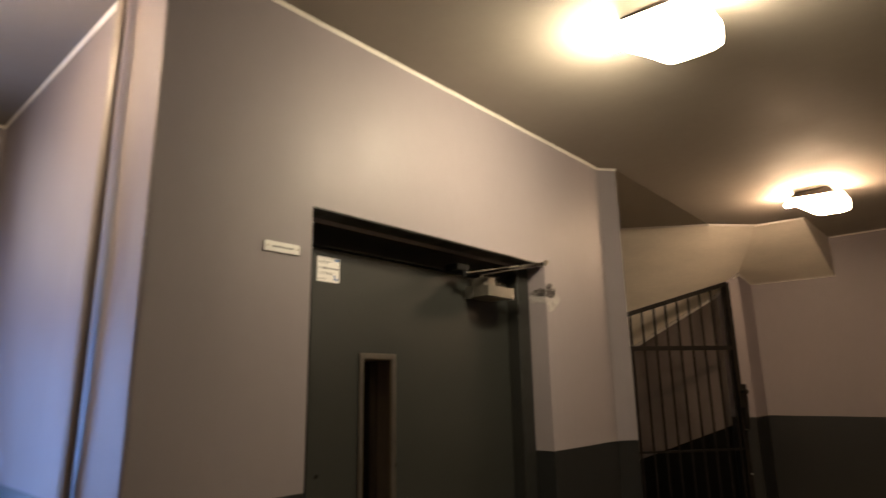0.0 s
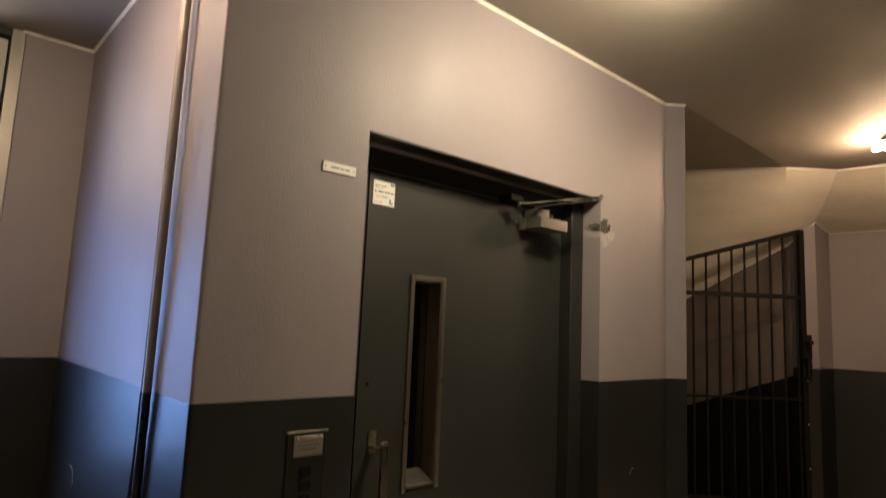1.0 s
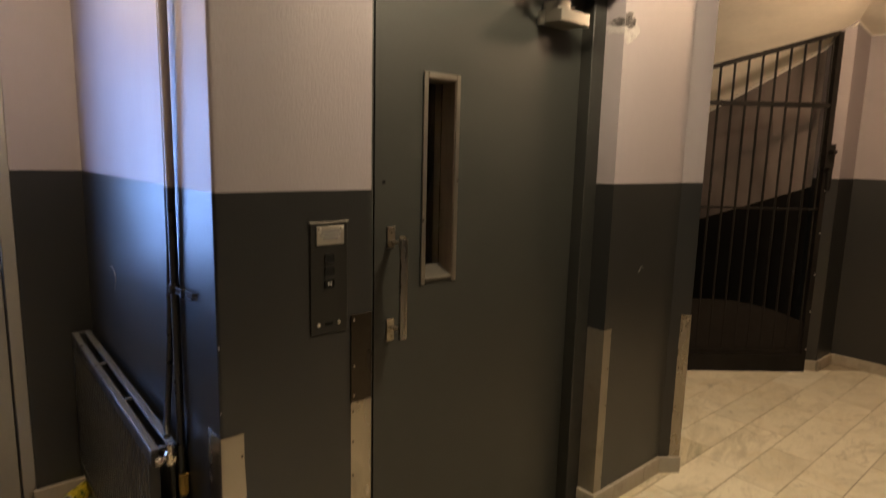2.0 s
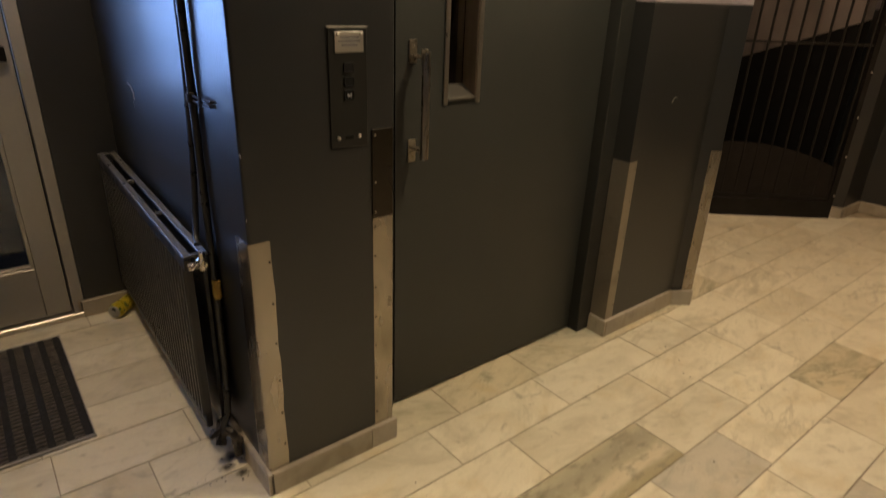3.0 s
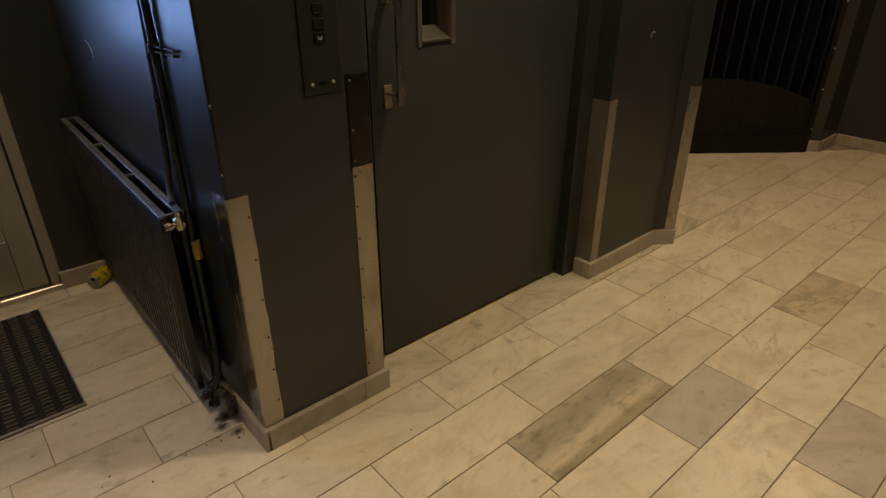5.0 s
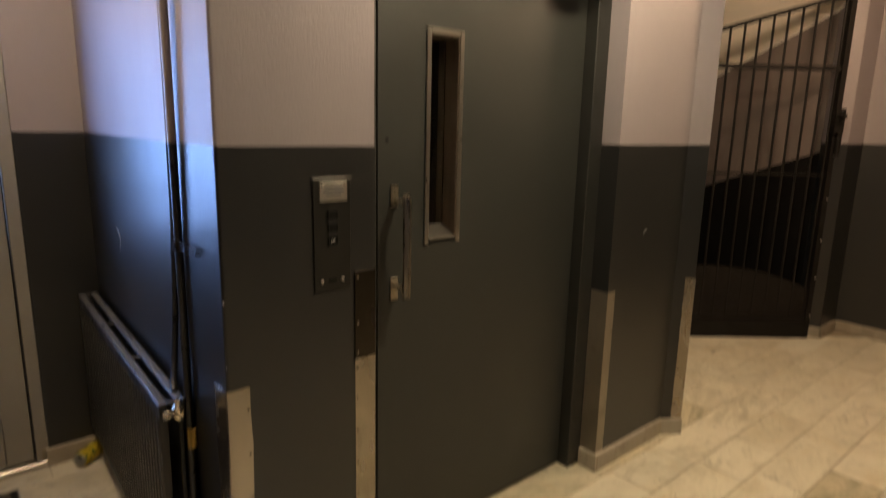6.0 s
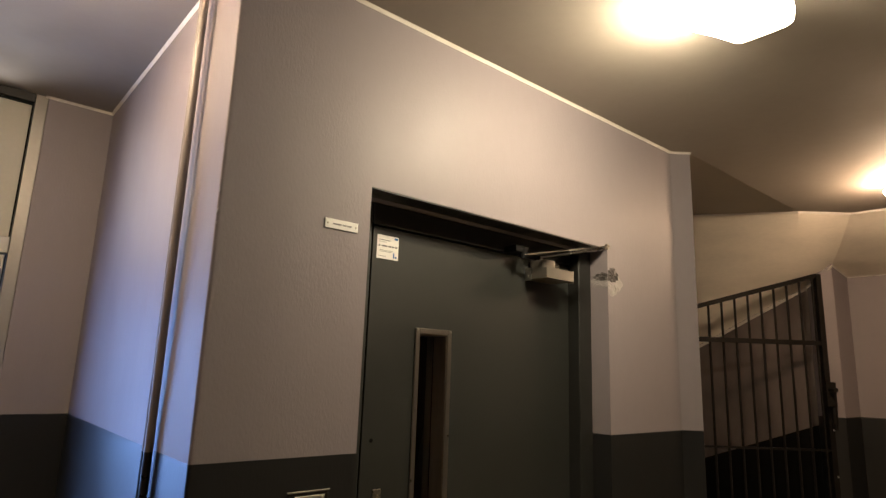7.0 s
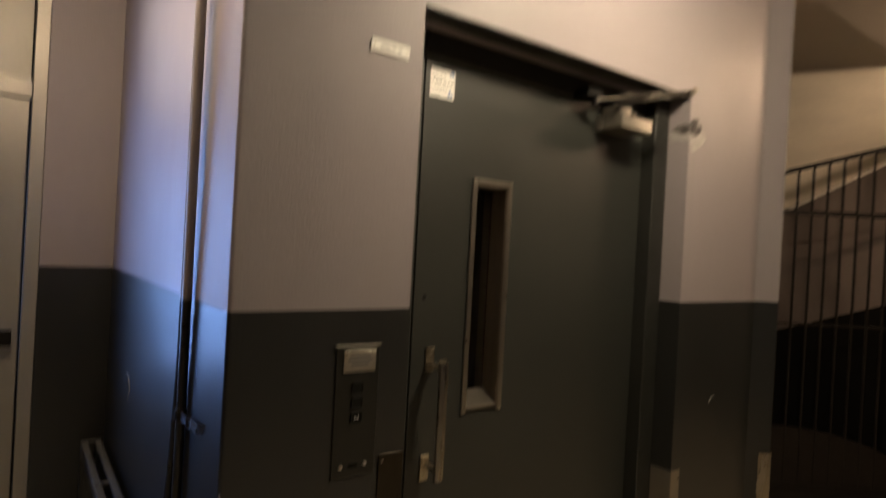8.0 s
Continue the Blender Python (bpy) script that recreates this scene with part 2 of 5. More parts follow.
M_ALU = surface("mill_aluminium_frame", (0.36, 0.345, 0.31), 0.42, 0.55, var=0.06, vscale=3, fine=80, bump=0.04, bscale=300, rvar=0.04)
M_PIPEW = surface("mauve_pipe_paint", (0.23, 0.20, 0.185), 0.42, var=0.06, vscale=10, bump=0.1, bscale=100)
M_PIPED = surface("dark_pipe_paint", (0.014, 0.014, 0.0135), 0.35, var=0.15, vscale=10, bump=0.15, bscale=100)
M_RAD = surface("dark_radiator_enamel", (0.017, 0.017, 0.0165), 0.38, var=0.1, vscale=4, bump=0.1, bscale=120)
M_RADTOP = surface("worn_radiator_grille", (0.085, 0.085, 0.082), 0.36, var=0.15, vscale=9, bump=0.15, bscale=120)
M_WINFRAME = surface("dulled_steel_surround", (0.40, 0.37, 0.32), 0.32, 0.95, var=0.08, vscale=6, fine=90, rvar=0.05)
M_CLOSER = surface("grey_brown_closer_enamel", (0.165, 0.152, 0.128), 0.32, 0.4, var=0.08, vscale=8, rvar=0.05)
M_BRASS = surface("nickel_valve_metal", (0.55, 0.50, 0.40), 0.25, 1.0, var=0.15, vscale=30)
M_PAPER = surface("white_label_paper", (0.86, 0.85, 0.82), 0.5, var=0.04, vscale=20)
M_INK = surface("grey_ink", (0.16, 0.16, 0.17), 0.6, var=0.05)
M_BLUE = surface("blue_ink", (0.05, 0.17, 0.42), 0.6, var=0.05)
M_CAN = surface("yellow_can_print", (0.62, 0.50, 0.03), 0.32, 0.3, var=0.15, vscale=25, dirt=(0.05, 0.14, 0.05), dscale=38, dlow=0.55, dhigh=0.6)
M_TIN = surface("bare_can_metal", (0.42, 0.42, 0.41), 0.30, 1.0, var=0.1)
M_MATR = surface("black_mat_rubber", (0.007, 0.007, 0.007), 0.75, var=0.25, vscale=25, bump=0.4, bscale=200)
M_MATP = surface("grey_mat_bristle", (0.13, 0.115, 0.095), 0.8, var=0.35, vscale=40, bump=0.5, bscale=300)
M_GROUT = surface("brown_grout", (0.33, 0.275, 0.19), 0.9, var=0.25, vscale=14, bump=0.4, bscale=200)
M_TILE = marble("pale_marble", (0.72, 0.675, 0.53), (0.67, 0.645, 0.525), (0.365, 0.325, 0.22), 0.66)
M_TILEG = green_marble("mottled_green_marble")
M_TILEP = marble("grey_marble", (0.515, 0.490, 0.410), (0.49, 0.47, 0.405), (0.31, 0.30, 0.26), 0.75)
M_TILEV = marble("veined_marble", (0.64, 0.585, 0.42), (0.60, 0.565, 0.43), (0.27, 0.245, 0.155), 1.0)
M_BASEB = marble("marble_skirting_stone", (0.41, 0.365, 0.29), (0.39, 0.36, 0.30), (0.20, 0.175, 0.13), 0.80)
M_PLASTER = surface("bare_grey_plaster", (0.095, 0.082, 0.078), 0.9, var=0.45, vscale=45, bump=0.9, bscale=90, dirt=(0.26, 0.235, 0.23), dscale=38, dlow=0.52, dhigh=0.66)
M_FILL = surface("pale_filler_smear", (0.37, 0.34, 0.335), 0.7, var=0.15, vscale=25, bump=0.5, bscale=90)
M_SCUFF = surface("pale_scuff", (0.17, 0.165, 0.15), 0.6, var=0.3, vscale=60)
M_WOODRED = surface("dulled_window_lining", (0.20, 0.155, 0.115), 0.42, 0.6, var=0.15, vscale=12, stretch=(3, 3, 0.5))
M_STONE = surface("grey_stair_stone", (0.20, 0.18, 0.16), 0.7, var=0.15, vscale=9, bump=0.3)
M_CONC = surface("dark_shaft_concrete", (0.10, 0.095, 0.09), 0.9, var=0.2, vscale=4, bump=0.4)
M_LAMPGLASS = glow("opal_lamp_glass", LAMP_COLOUR, LAMP_POWER * 0.95)
M_LAMPUNDER = glow("opal_lamp_glass_underside", LAMP_COLOUR, LAMP_POWER * 0.09)
M_LAMPEND = glow("opal_lamp_end", LAMP_COLOUR, LAMP_POWER * 0.16)
# Opal without glow: the inner faces, and east ends left unlit to cut spill.
M_OPALUNLIT = surface("unlit_white_opal_glass", (0.80, 0.78, 0.72), 0.35, var=0.04)
M_LAMPFAR = glow("opal_lamp_glass_far", LAMP_FAR, LAMP_POWER * 0.30)
M_LAMPFAREND = glow("opal_lamp_end_far", LAMP_FAR, LAMP_POWER * 1.0)
M_TUBEFAR = glow("lamp_bulb_far", LAMP_FAR, LAMP_POWER * 7.0)
M_TUBEFARDIM = glow("lamp_bulb_far_dim", LAMP_FAR, LAMP_POWER * 2.5)
M_TUBE = glow("lamp_bulb", LAMP_COLOUR, LAMP_POWER * 8.5)
M_TUBEDIM = glow("lamp_bulb_dim", LAMP_COLOUR, LAMP_POWER * 1.6)
# Glow of the assumed lamp out of view.
M_LAMPUNSEEN = glow("opal_lamp_glass_unseen", LAMP_UNSEEN, LAMP_POWER * 0.32)
M_TUBEUNSEEN = glow("lamp_bulb_unseen", LAMP_UNSEEN, LAMP_POWER * 3.5)
M_KICK = surface("rusty_brown_plate_paint", (0.0135, 0.011, 0.0094), 0.7, spec=0.15, var=0.15, vscale=6, bump=0.2, bscale=120)
# The hall's dado paint, blackened to imitate the shade behind the gate.
M_DADODIM = surface("dimmed_dull_stairwell_dado_paint", (0.0055, 0.0052, 0.0048), 0.65, spec=0.1, var=0.2, vscale=3, bump=0.3, bscale=90)
M_BASELAMP = surface("lamp_base_metal", (0.040, 0.030, 0.024), 0.5, 0.1, var=0.1)
M_TRANSOM = surface("frosted_transom_panel", (0.55, 0.53, 0.45), 0.45, var=0.06, vscale=3)
M_GLASS = glass("clear_glass")
M_YELLOW = surface("yellowed_insulation", (0.42, 0.27, 0.05), 0.8, var=0.3, vscale=30, bump=0.5)
M_UNION = surface("grimy_painted_brass", (0.075, 0.066, 0.054), 0.5, 0.35, var=0.3, vscale=30, bump=0.5, bscale=120, dirt=(0.012, 0.011, 0.010), dscale=40, dlow=0.42, dhigh=0.62)
M_DUST = surface("dark_floor_dirt", (0.05, 0.045, 0.04), 0.9, var=0.3, vscale=60)


# ---- building helpers ----
def part(name, bm, mats, parent=None, label="", smooth=False):
    me = bpy.data.meshes.new(name)
    bmesh.ops.recalc_face_normals(bm, faces=bm.faces)
    bm.to_mesh(me)
    bm.free()
    for m in mats if isinstance(mats, (list, tuple)) else (mats,):
        me.materials.append(m)
    if smooth:
        me.polygons.foreach_set("use_smooth", [True] * len(me.polygons))
        me.set_sharp_from_angle(angle=radians(35))
    ob = new(name, me)
    if parent is not None:
        ob.parent = parent
        root = parent.get("at")
        if root is not None:
            ob.matrix_parent_inverse = Matrix.Translation(-Vector(root))
    if label:
        ob["label"] = label
    return ob


def thing(name, at, label, category, group=""):
    ob = new(name)
    ob.empty_display_size = 0.05
    ob.matrix_basis = Matrix.Translation(at)
    ob["at"] = tuple(at)
    return tagged(ob, label, category, group)


def fixed(ob, label, category):
    return tagged(ob, label, category, kind="structure")


def box(bm, x0, x1, y0, y1, z0, z1, bev=0.0, mi=0, seg=1):
    vs = [bm.verts.new(p) for p in ((x0, y0, z0), (x1, y0, z0), (x1, y1, z0), (x0, y1, z0), (x0, y0, z1), (x1, y0, z1), (x1, y1, z1), (x0, y1, z1))]
    fs = [bm.faces.new([vs[i] for i in q]) for q in ((3, 2, 1, 0), (4, 5, 6, 7), (0, 1, 5, 4), (1, 2, 6, 5), (2, 3, 7, 6), (3, 0, 4, 7))]
    for f in fs:
        f.material_index = mi
    if bev:
        es = {e for f in fs for e in f.edges}
        out = bmesh.ops.bevel(bm, geom=list(es), offset=bev, segments=seg, affect="EDGES", profile=0.5)
        for f in out["faces"]:
            f.material_index = mi
    return vs


def rounded(pts, r=0.006, seg=3, keep=()):
    """The corners of a plan outline, eased by the radius r."""
    out = []
    for i, p in enumerate(pts):
        a, b, c = Vector(pts[i - 1]), Vector(p), Vector(pts[(i + 1) % len(pts)])
        if i in keep:
            out.append(tuple(p))
            continue
        u, v = (a - b).normalized(), (c - b).normalized()
        for k in range(seg + 1):
            t = k / seg
            q = b + u * r * (1 - t) ** 2 + v * r * t**2
            out.append((q.x, q.y))
    return out


def prism(bm, pts, levels, mats=None, caps=True):
    """An upright block over the plan outline pts; levels: its heights; mats: a material index for each storey."""
    rings = [[bm.verts.new((x, y, z)) for x, y in pts] for z in levels]
    n = len(pts)
    for k in range(len(levels) - 1):
        for i in range(n):
            f = bm.faces.new((rings[k][i], rings[k][(i + 1) % n], rings[k + 1][(i + 1) % n], rings[k + 1][i]))
            f.material_index = mats[k] if mats else 0
    if caps:
        for ring, k in ((rings[0], 0), (rings[-1], -1)):
            f = bm.faces.new(ring)
            f.material_index = mats[k] if mats else 0


def rod(bm, a, b, r, sides=12, mi=0, cap=True):
    a, b = Vector(a), Vector(b)
    q = (b - a).to_track_quat("Z", "Y")
    rings = []
    for p in (a, b):
        rings.append([bm.verts.new(p + q @ Vector((r * math.cos(2 * math.pi * k / sides), r * math.sin(2 * math.pi * k / sides), 0))) for k in range(sides)])
    for k in range(sides):
        bm.faces.new((rings[0][k], rings[0][(k + 1) % sides], rings[1][(k + 1) % sides], rings[1][k])).material_index = mi
    if cap:
        for ring in rings:
            bm.faces.new(ring).material_index = mi


def lathe(bm, a, way, profile, sides=20, mis=None):
    """A turned form: profile rows of (distance along way from a, radius)."""
    a, q = Vector(a), Vector(way).to_track_quat("Z", "Y")
    rings = []
    for d, r in profile:
        rings.append([bm.verts.new(a + q @ Vector((r * math.cos(2 * math.pi * k / sides), r * math.sin(2 * math.pi * k / sides), d))) for k in range(sides)])
    for j in range(len(rings) - 1):
        for k in range(sides):
            f = bm.faces.new((rings[j][k], rings[j][(k + 1) % sides], rings[j + 1][(k + 1) % sides], rings[j + 1][k]))
            f.material_index = mis[j] if mis else 0
    bm.faces.new(rings[0]).material_index = mis[0] if mis else 0
    bm.faces.new(rings[-1]).material_index = mis[-1] if mis else 0


def sweep(bm, path, r, sides=12):
    """A round tube through the points of path."""
    path = [Vector(p) for p in path]
    rings = []
    for i, p in enumerate(path):
        way = (path[min(i + 1, len(path) - 1)] - path[max(i - 1, 0)]).normalized()
        q = way.to_track_quat("Z", "Y")
        rings.append([bm.verts.new(p + q @ Vector((r * math.cos(2 * math.pi * k / sides), r * math.sin(2 * math.pi * k / sides), 0))) for k in range(sides)])
    for a, b in zip(rings, rings[1:]):
        best = min(range(sides), key=lambda s: sum((a[k].co - b[(k + s) % sides].co).length for k in range(0, sides, 3)))
        for k in range(sides):
            bm.faces.new((a[k], a[(k + 1) % sides], b[(k + 1 + best) % sides], b[(k + best) % sides]))
    bm.faces.new(rings[0])
    bm.faces.new(rings[-1])


def strip(bm, a, b, out, size=0.009, drop=(0, 0, -1)):
    """A small three-sided cove from a to b, in the corner between a wall (which faces out) and the ceiling."""
    a, b, o, d = Vector(a), Vector(b), Vector(out).normalized() * size, Vector(drop).normalized() * size
    ends = [[bm.verts.new(p + v) for v in (Vector(), o, o * 0.45 + d * 0.45, d)] for p in (a, b)]
    for k in range(4):
        bm.faces.new((ends[0][k], ends[0][(k + 1) % 4], ends[1][(k + 1) % 4], ends[1][k]))
    for e in ends:
        bm.faces.new(e)


# ---- plan ----
H = 2.651          # ceiling
DADO = 1.380       # top of the dark paint
DL, DR, DH = 0.422, 1.551, 2.100   # lift opening
WEST, SOUTH, EAST = -3.20, -4.80, 4.58
RETURN = 2.074    # where the wall turns out to the pilaster edge
TIP = (2.152, -0.062)
GATE_P, GATE_Q = Vector((3.565, 0.611)), Vector((4.197, 0.095))
GATE_D = (GATE_Q - GATE_P).normalized()
LEVELS = [-0.02, DADO, H + 0.02]

# ---- floor slab (tiles further down) ----
bm = bmesh.new()
prism(bm, [(WEST - 0.2, SOUTH - 0.2), (4.8, SOUTH - 0.2), (4.8, -0.02), (4.2, 0.10), (2.6, 1.40), (0.0, BACK + 0.4), (WEST - 0.2, BACK + 0.4)], [-0.15, -0.005])
floor = fixed(part("floor", bm, M_GROUT), "pale marble tile floor with brown grout joints", "floor")

# ---- lift shaft walls ----
bm = bmesh.new()
prism(bm, rounded([(0, 0), (DL, 0), (DL, 0.24), (0.14, 0.24), (0.14, BACK + 0.2), (0, BACK + 0.2)], 0.009, 4, (1, 2, 3, 4, 5)), LEVELS, [1, 0])
wall_west = fixed(part("wall_1", bm, [M_WALL, M_DADO], smooth=True), "mauve gloss painted wall over dark grey dado", "wall")
bm = bmesh.new()
prism(bm, rounded([(DR, 0), (RETURN, 0), TIP, (2.172, 0.16), (2.24, 1.0), (3.12, 1.0), (3.12, 1.2), (2.05, 1.2), (2.05, 0.24), (DR, 0.24)], 0.006, 3, (0, 4, 5, 6, 7, 8, 9)), LEVELS, [1, 0])
wall_east = fixed(part("wall_2", bm, [M_WALL, M_DADO], smooth=True), "mauve gloss painted wall with shallow pilaster and dark dado", "wall")
bm = bmesh.new()
box(bm, DL, DR, 0, 0.24, DH, H + 0.02)
wall_lintel = fixed(part("wall_3", bm, M_WALL), "mauve gloss painted wall above the lift door", "wall")
bm = bmesh.new()
box(bm, 0.14, 2.05, 1.9, 2.0, -0.5, 2.9)
box(bm, 0.05, 0.14, 0.24, 2.0, -0.5, 2.9)
box(bm, 2.05, 2.12, 1.2, 2.0, -0.5, 2.9)
box(bm, 0.05, 2.12, 0.24, 2.0, 2.9, 3.0)
box(bm, 0.05, 2.12, 0.24, 2.0, -0.6, -0.5)
fixed(part("shaft", bm, M_CONC), "dark bare concrete lift shaft behind the door", "wall")

# ---- remaining walls ----
bm = bmesh.new()
box(bm, -0.238, 0.0, BACK, BACK + 0.2, -0.02, DADO, mi=1)
box(bm, -0.238, 0.0, BACK, BACK + 0.2, DADO, H + 0.02)
wall_back = fixed(part("wall_4", bm, [M_WALL, M_DADO]), "narrow mauve wall beside the street door", "wall")
bm = bmesh.new()
box(bm, WEST, -1.62, BACK, BACK + 0.2, -0.02, DADO, mi=1)
box(bm, WEST, -1.62, BACK, BACK + 0.2, DADO, H + 0.02)
fixed(part("wall_5", bm, [M_WALL, M_DADO]), "mauve wall past the street door", "wall")
# Assumed walls out of view, set far back so that less light bounces in.
for k, (x0, x1, y0, y1) in enumerate(((WEST - 0.2, WEST, SOUTH - 0.2, BACK + 0.2), (WEST, 4.8, SOUTH - 0.2, SOUTH))):
    bm = bmesh.new()
    prism(bm, [(x0, y0), (x1, y0), (x1, y1), (x0, y1)], LEVELS, [1, 0])
    fixed(part(f"wall_{6 + k}", bm, [M_WALL, M_DADO]), "mauve gloss painted hall wall over dark dado", "wall")
bm = bmesh.new()
prism(bm, rounded([(4.235, 0.105), (4.275, 0.025), (EAST, 0.025), (EAST, SOUTH), (4.8, SOUTH), (4.8, 0.20), (4.30, 0.20)], 0.006), LEVELS, [1, 0])
wall_right = fixed(part("wall_8", bm, [M_WALL, M_DADO], smooth=True), "mauve end wall over dark grey dado", "wall")

# Stair wall behind the gate: its dado follows the stairs down.
bm = bmesh.new()
X = 4.30
row = [(0.06, 2.60, 1.372), (1.06, 2.60, 0.985), (2.6, 2.60, 0.40)]
lo = [bm.verts.new((X, y, -1.9)) for y, _, _ in row]
mid = [bm.verts.new((X, y, z)) for y, _, z in row]
hi = [bm.verts.new((X, y, t)) for y, t, _ in row]
for k in range(2):
    bm.faces.new((lo[k], lo[k + 1], mid[k + 1], mid[k])).material_index = 1
    bm.faces.new((mid[k], mid[k + 1], hi[k + 1], hi[k]))
for f in bmesh.ops.extrude_face_region(bm, geom=list(bm.faces))["geom"]:
    if isinstance(f, bmesh.types.BMVert):
        f.co.x += 0.2
wall_stair = fixed(part("wall_9", bm, [M_DIMGRIME, M_DADODIM]), "stairwell wall with sloping dark dado", "wall")
# Closes the stairwell so that it stays dark; wears the shade-darkened dado colour.
bm = bmesh.new()
box(bm, 2.0, 4.5, 2.6, 2.75, -1.9, 2.9)
box(bm, 2.05, 3.12, 1.2, 1.3, -1.9, -0.02)
box(bm, 2.05, 2.15, 1.3, 2.6, -1.9, 2.9)
box(bm, 2.0, 4.5, 0.2, 2.75, -2.0, -1.9)
fixed(part("wall_10", bm, M_DADODIM), "dark end wall of the cellar stairwell", "wall")

# ---- ceiling and stair soffit ----
bm = bmesh.new()
prism(bm, [(WEST - 0.2, SOUTH - 0.2), (4.8, SOUTH - 0.2), (4.8, -0.535), (3.83, -0.53), (3.81, -0.245), (3.56, -0.03), (2.22, -0.054), TIP, (RETURN, 0.004), (0.004, 0.004), (0.004, BACK + 0.4), (WEST - 0.2, BACK + 0.4)], [H, H + 0.15])
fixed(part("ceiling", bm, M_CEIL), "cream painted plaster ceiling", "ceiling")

B_LINE = [(3.81, -0.245, H), (3.56, -0.03, H), (3.572, 0.646, 2.75), (3.58, 1.27, 2.85), (3.5, 2.0, 2.95)]
W_LINE = [(4.30, 0.03, 2.425), (4.30, 0.20, 2.285), (4.30, 0.904, 1.932), (4.30, 1.60, 1.58), (4.30, 2.6, 1.08)]
bm = bmesh.new()
grid = []
for a, b in zip(B_LINE, W_LINE):
    a, b = Vector(a), Vector(b)
    grid.append([bm.verts.new(a.lerp(b, k / 6) - Vector((0, 0, 0.02 * math.sin(math.pi * k / 6)))) for k in range(7)])
for r0, r1 in zip(grid, grid[1:]):
    for k in range(6):
        bm.faces.new((r0[k], r0[k + 1], r1[k + 1], r1[k]))
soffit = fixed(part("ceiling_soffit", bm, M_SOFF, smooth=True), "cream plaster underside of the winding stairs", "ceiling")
top_row = [Vector(B_LINE[0]).lerp(Vector(W_LINE[0]), k / 6) - Vector((0, 0, 0.02 * math.sin(math.pi * k / 6))) for k in range(7)]
bm = bmesh.new()
row0 = [bm.verts.new(p) for p in top_row]
edge = [bm.verts.new(p) for p in ((3.83, -0.53, H), (EAST, -0.54, 2.365), (EAST, 0.03, 2.37))]
low = [edge[0], *[bm.verts.new(edge[0].co.lerp(edge[1].co, k / 6) - Vector((0, 0, 0.012 * math.sin(math.pi * k / 6)))) for k in range(1, 6)], edge[1]]
for k in range(6):
    bm.faces.new((row0[k], row0[k + 1], low[k + 1], low[k]))
bm.faces.new((row0[6], edge[2], edge[1]))
bm.faces.new((edge[0], bm.verts.new((EAST, -0.54, H)), edge[1], *reversed(low[1:6])))
bm.faces.new((row0[6], edge[2], bm.verts.new((4.58, 0.10, 2.39)), bm.verts.new((4.30, 0.10, 2.36))))
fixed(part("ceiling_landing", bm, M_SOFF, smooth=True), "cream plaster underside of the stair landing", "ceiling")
bm = bmesh.new()
tips = [bm.verts.new(p) for p in ((*TIP, H), (2.24, 1.0, 2.81), (2.24, 2.0, 2.95))]
side = [bm.verts.new(p) for p in B_LINE[1:]]
bm.faces.new((tips[0], side[0], side[1], side[2], tips[1]))
bm.faces.new((tips[1], side[2], side[3], tips[2]))
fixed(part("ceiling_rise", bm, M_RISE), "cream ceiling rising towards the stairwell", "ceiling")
bm = bmesh.new()
box(bm, 2.0, 4.8, -0.6, 2.8, 3.0, 3.1)
fixed(part("ceiling_stairwell", bm, M_CEIL), "plain slab over the stairwell", "ceiling")

bm = bmesh.new()
T = H - 0.0005
strip(bm, (0, -0.0005, T), (RETURN, -0.0005, T), (0, -1, 0))
strip(bm, (RETURN, -0.0005, T), (TIP[0], TIP[1] - 0.0005, T), (-0.62, -0.78, 0))
strip(bm, (-0.0005, 0, T), (-0.0005, BACK, T), (-1, 0, 0))
strip(bm, (-0.25, BACK - 0.0005, T), (0, BACK - 0.0005, T), (0, -1, 0))
strip(bm, (EAST - 0.0005, SOUTH, T), (EAST - 0.0005, -0.545, T), (-1, 0, 0))
strip(bm, (EAST - 0.0005, -0.54, 2.367), (EAST - 0.0005, 0.02, 2.372), (-1, 0, 0))
strip(bm, (4.275, 0.024, 2.415), (EAST, 0.024, 2.372), (0, -1, 0))
for a, b in zip(W_LINE[1:], W_LINE[2:]):
    strip(bm, Vector(a) - Vector((0.001, 0, 0.008)), Vector(b) - Vector((0.001, 0, 0.008)), (-1, 0, 0), 0.018)
strip(bm, Vector(W_LINE[0]) - Vector((0.03, 0.005, 0.012)), Vector(W_LINE[1]) - Vector((0.02, 0, 0.008)), (-1, -1, 0), 0.02)
for a, b in zip([(3.83, -0.53, H), *B_LINE], B_LINE[:3]):
    strip(bm, Vector(a), Vector(b), (-1, -1, 0), 0.012)
fixed(part("trim", bm, M_TRIM), "thin white cove along the ceiling edge", "trim")

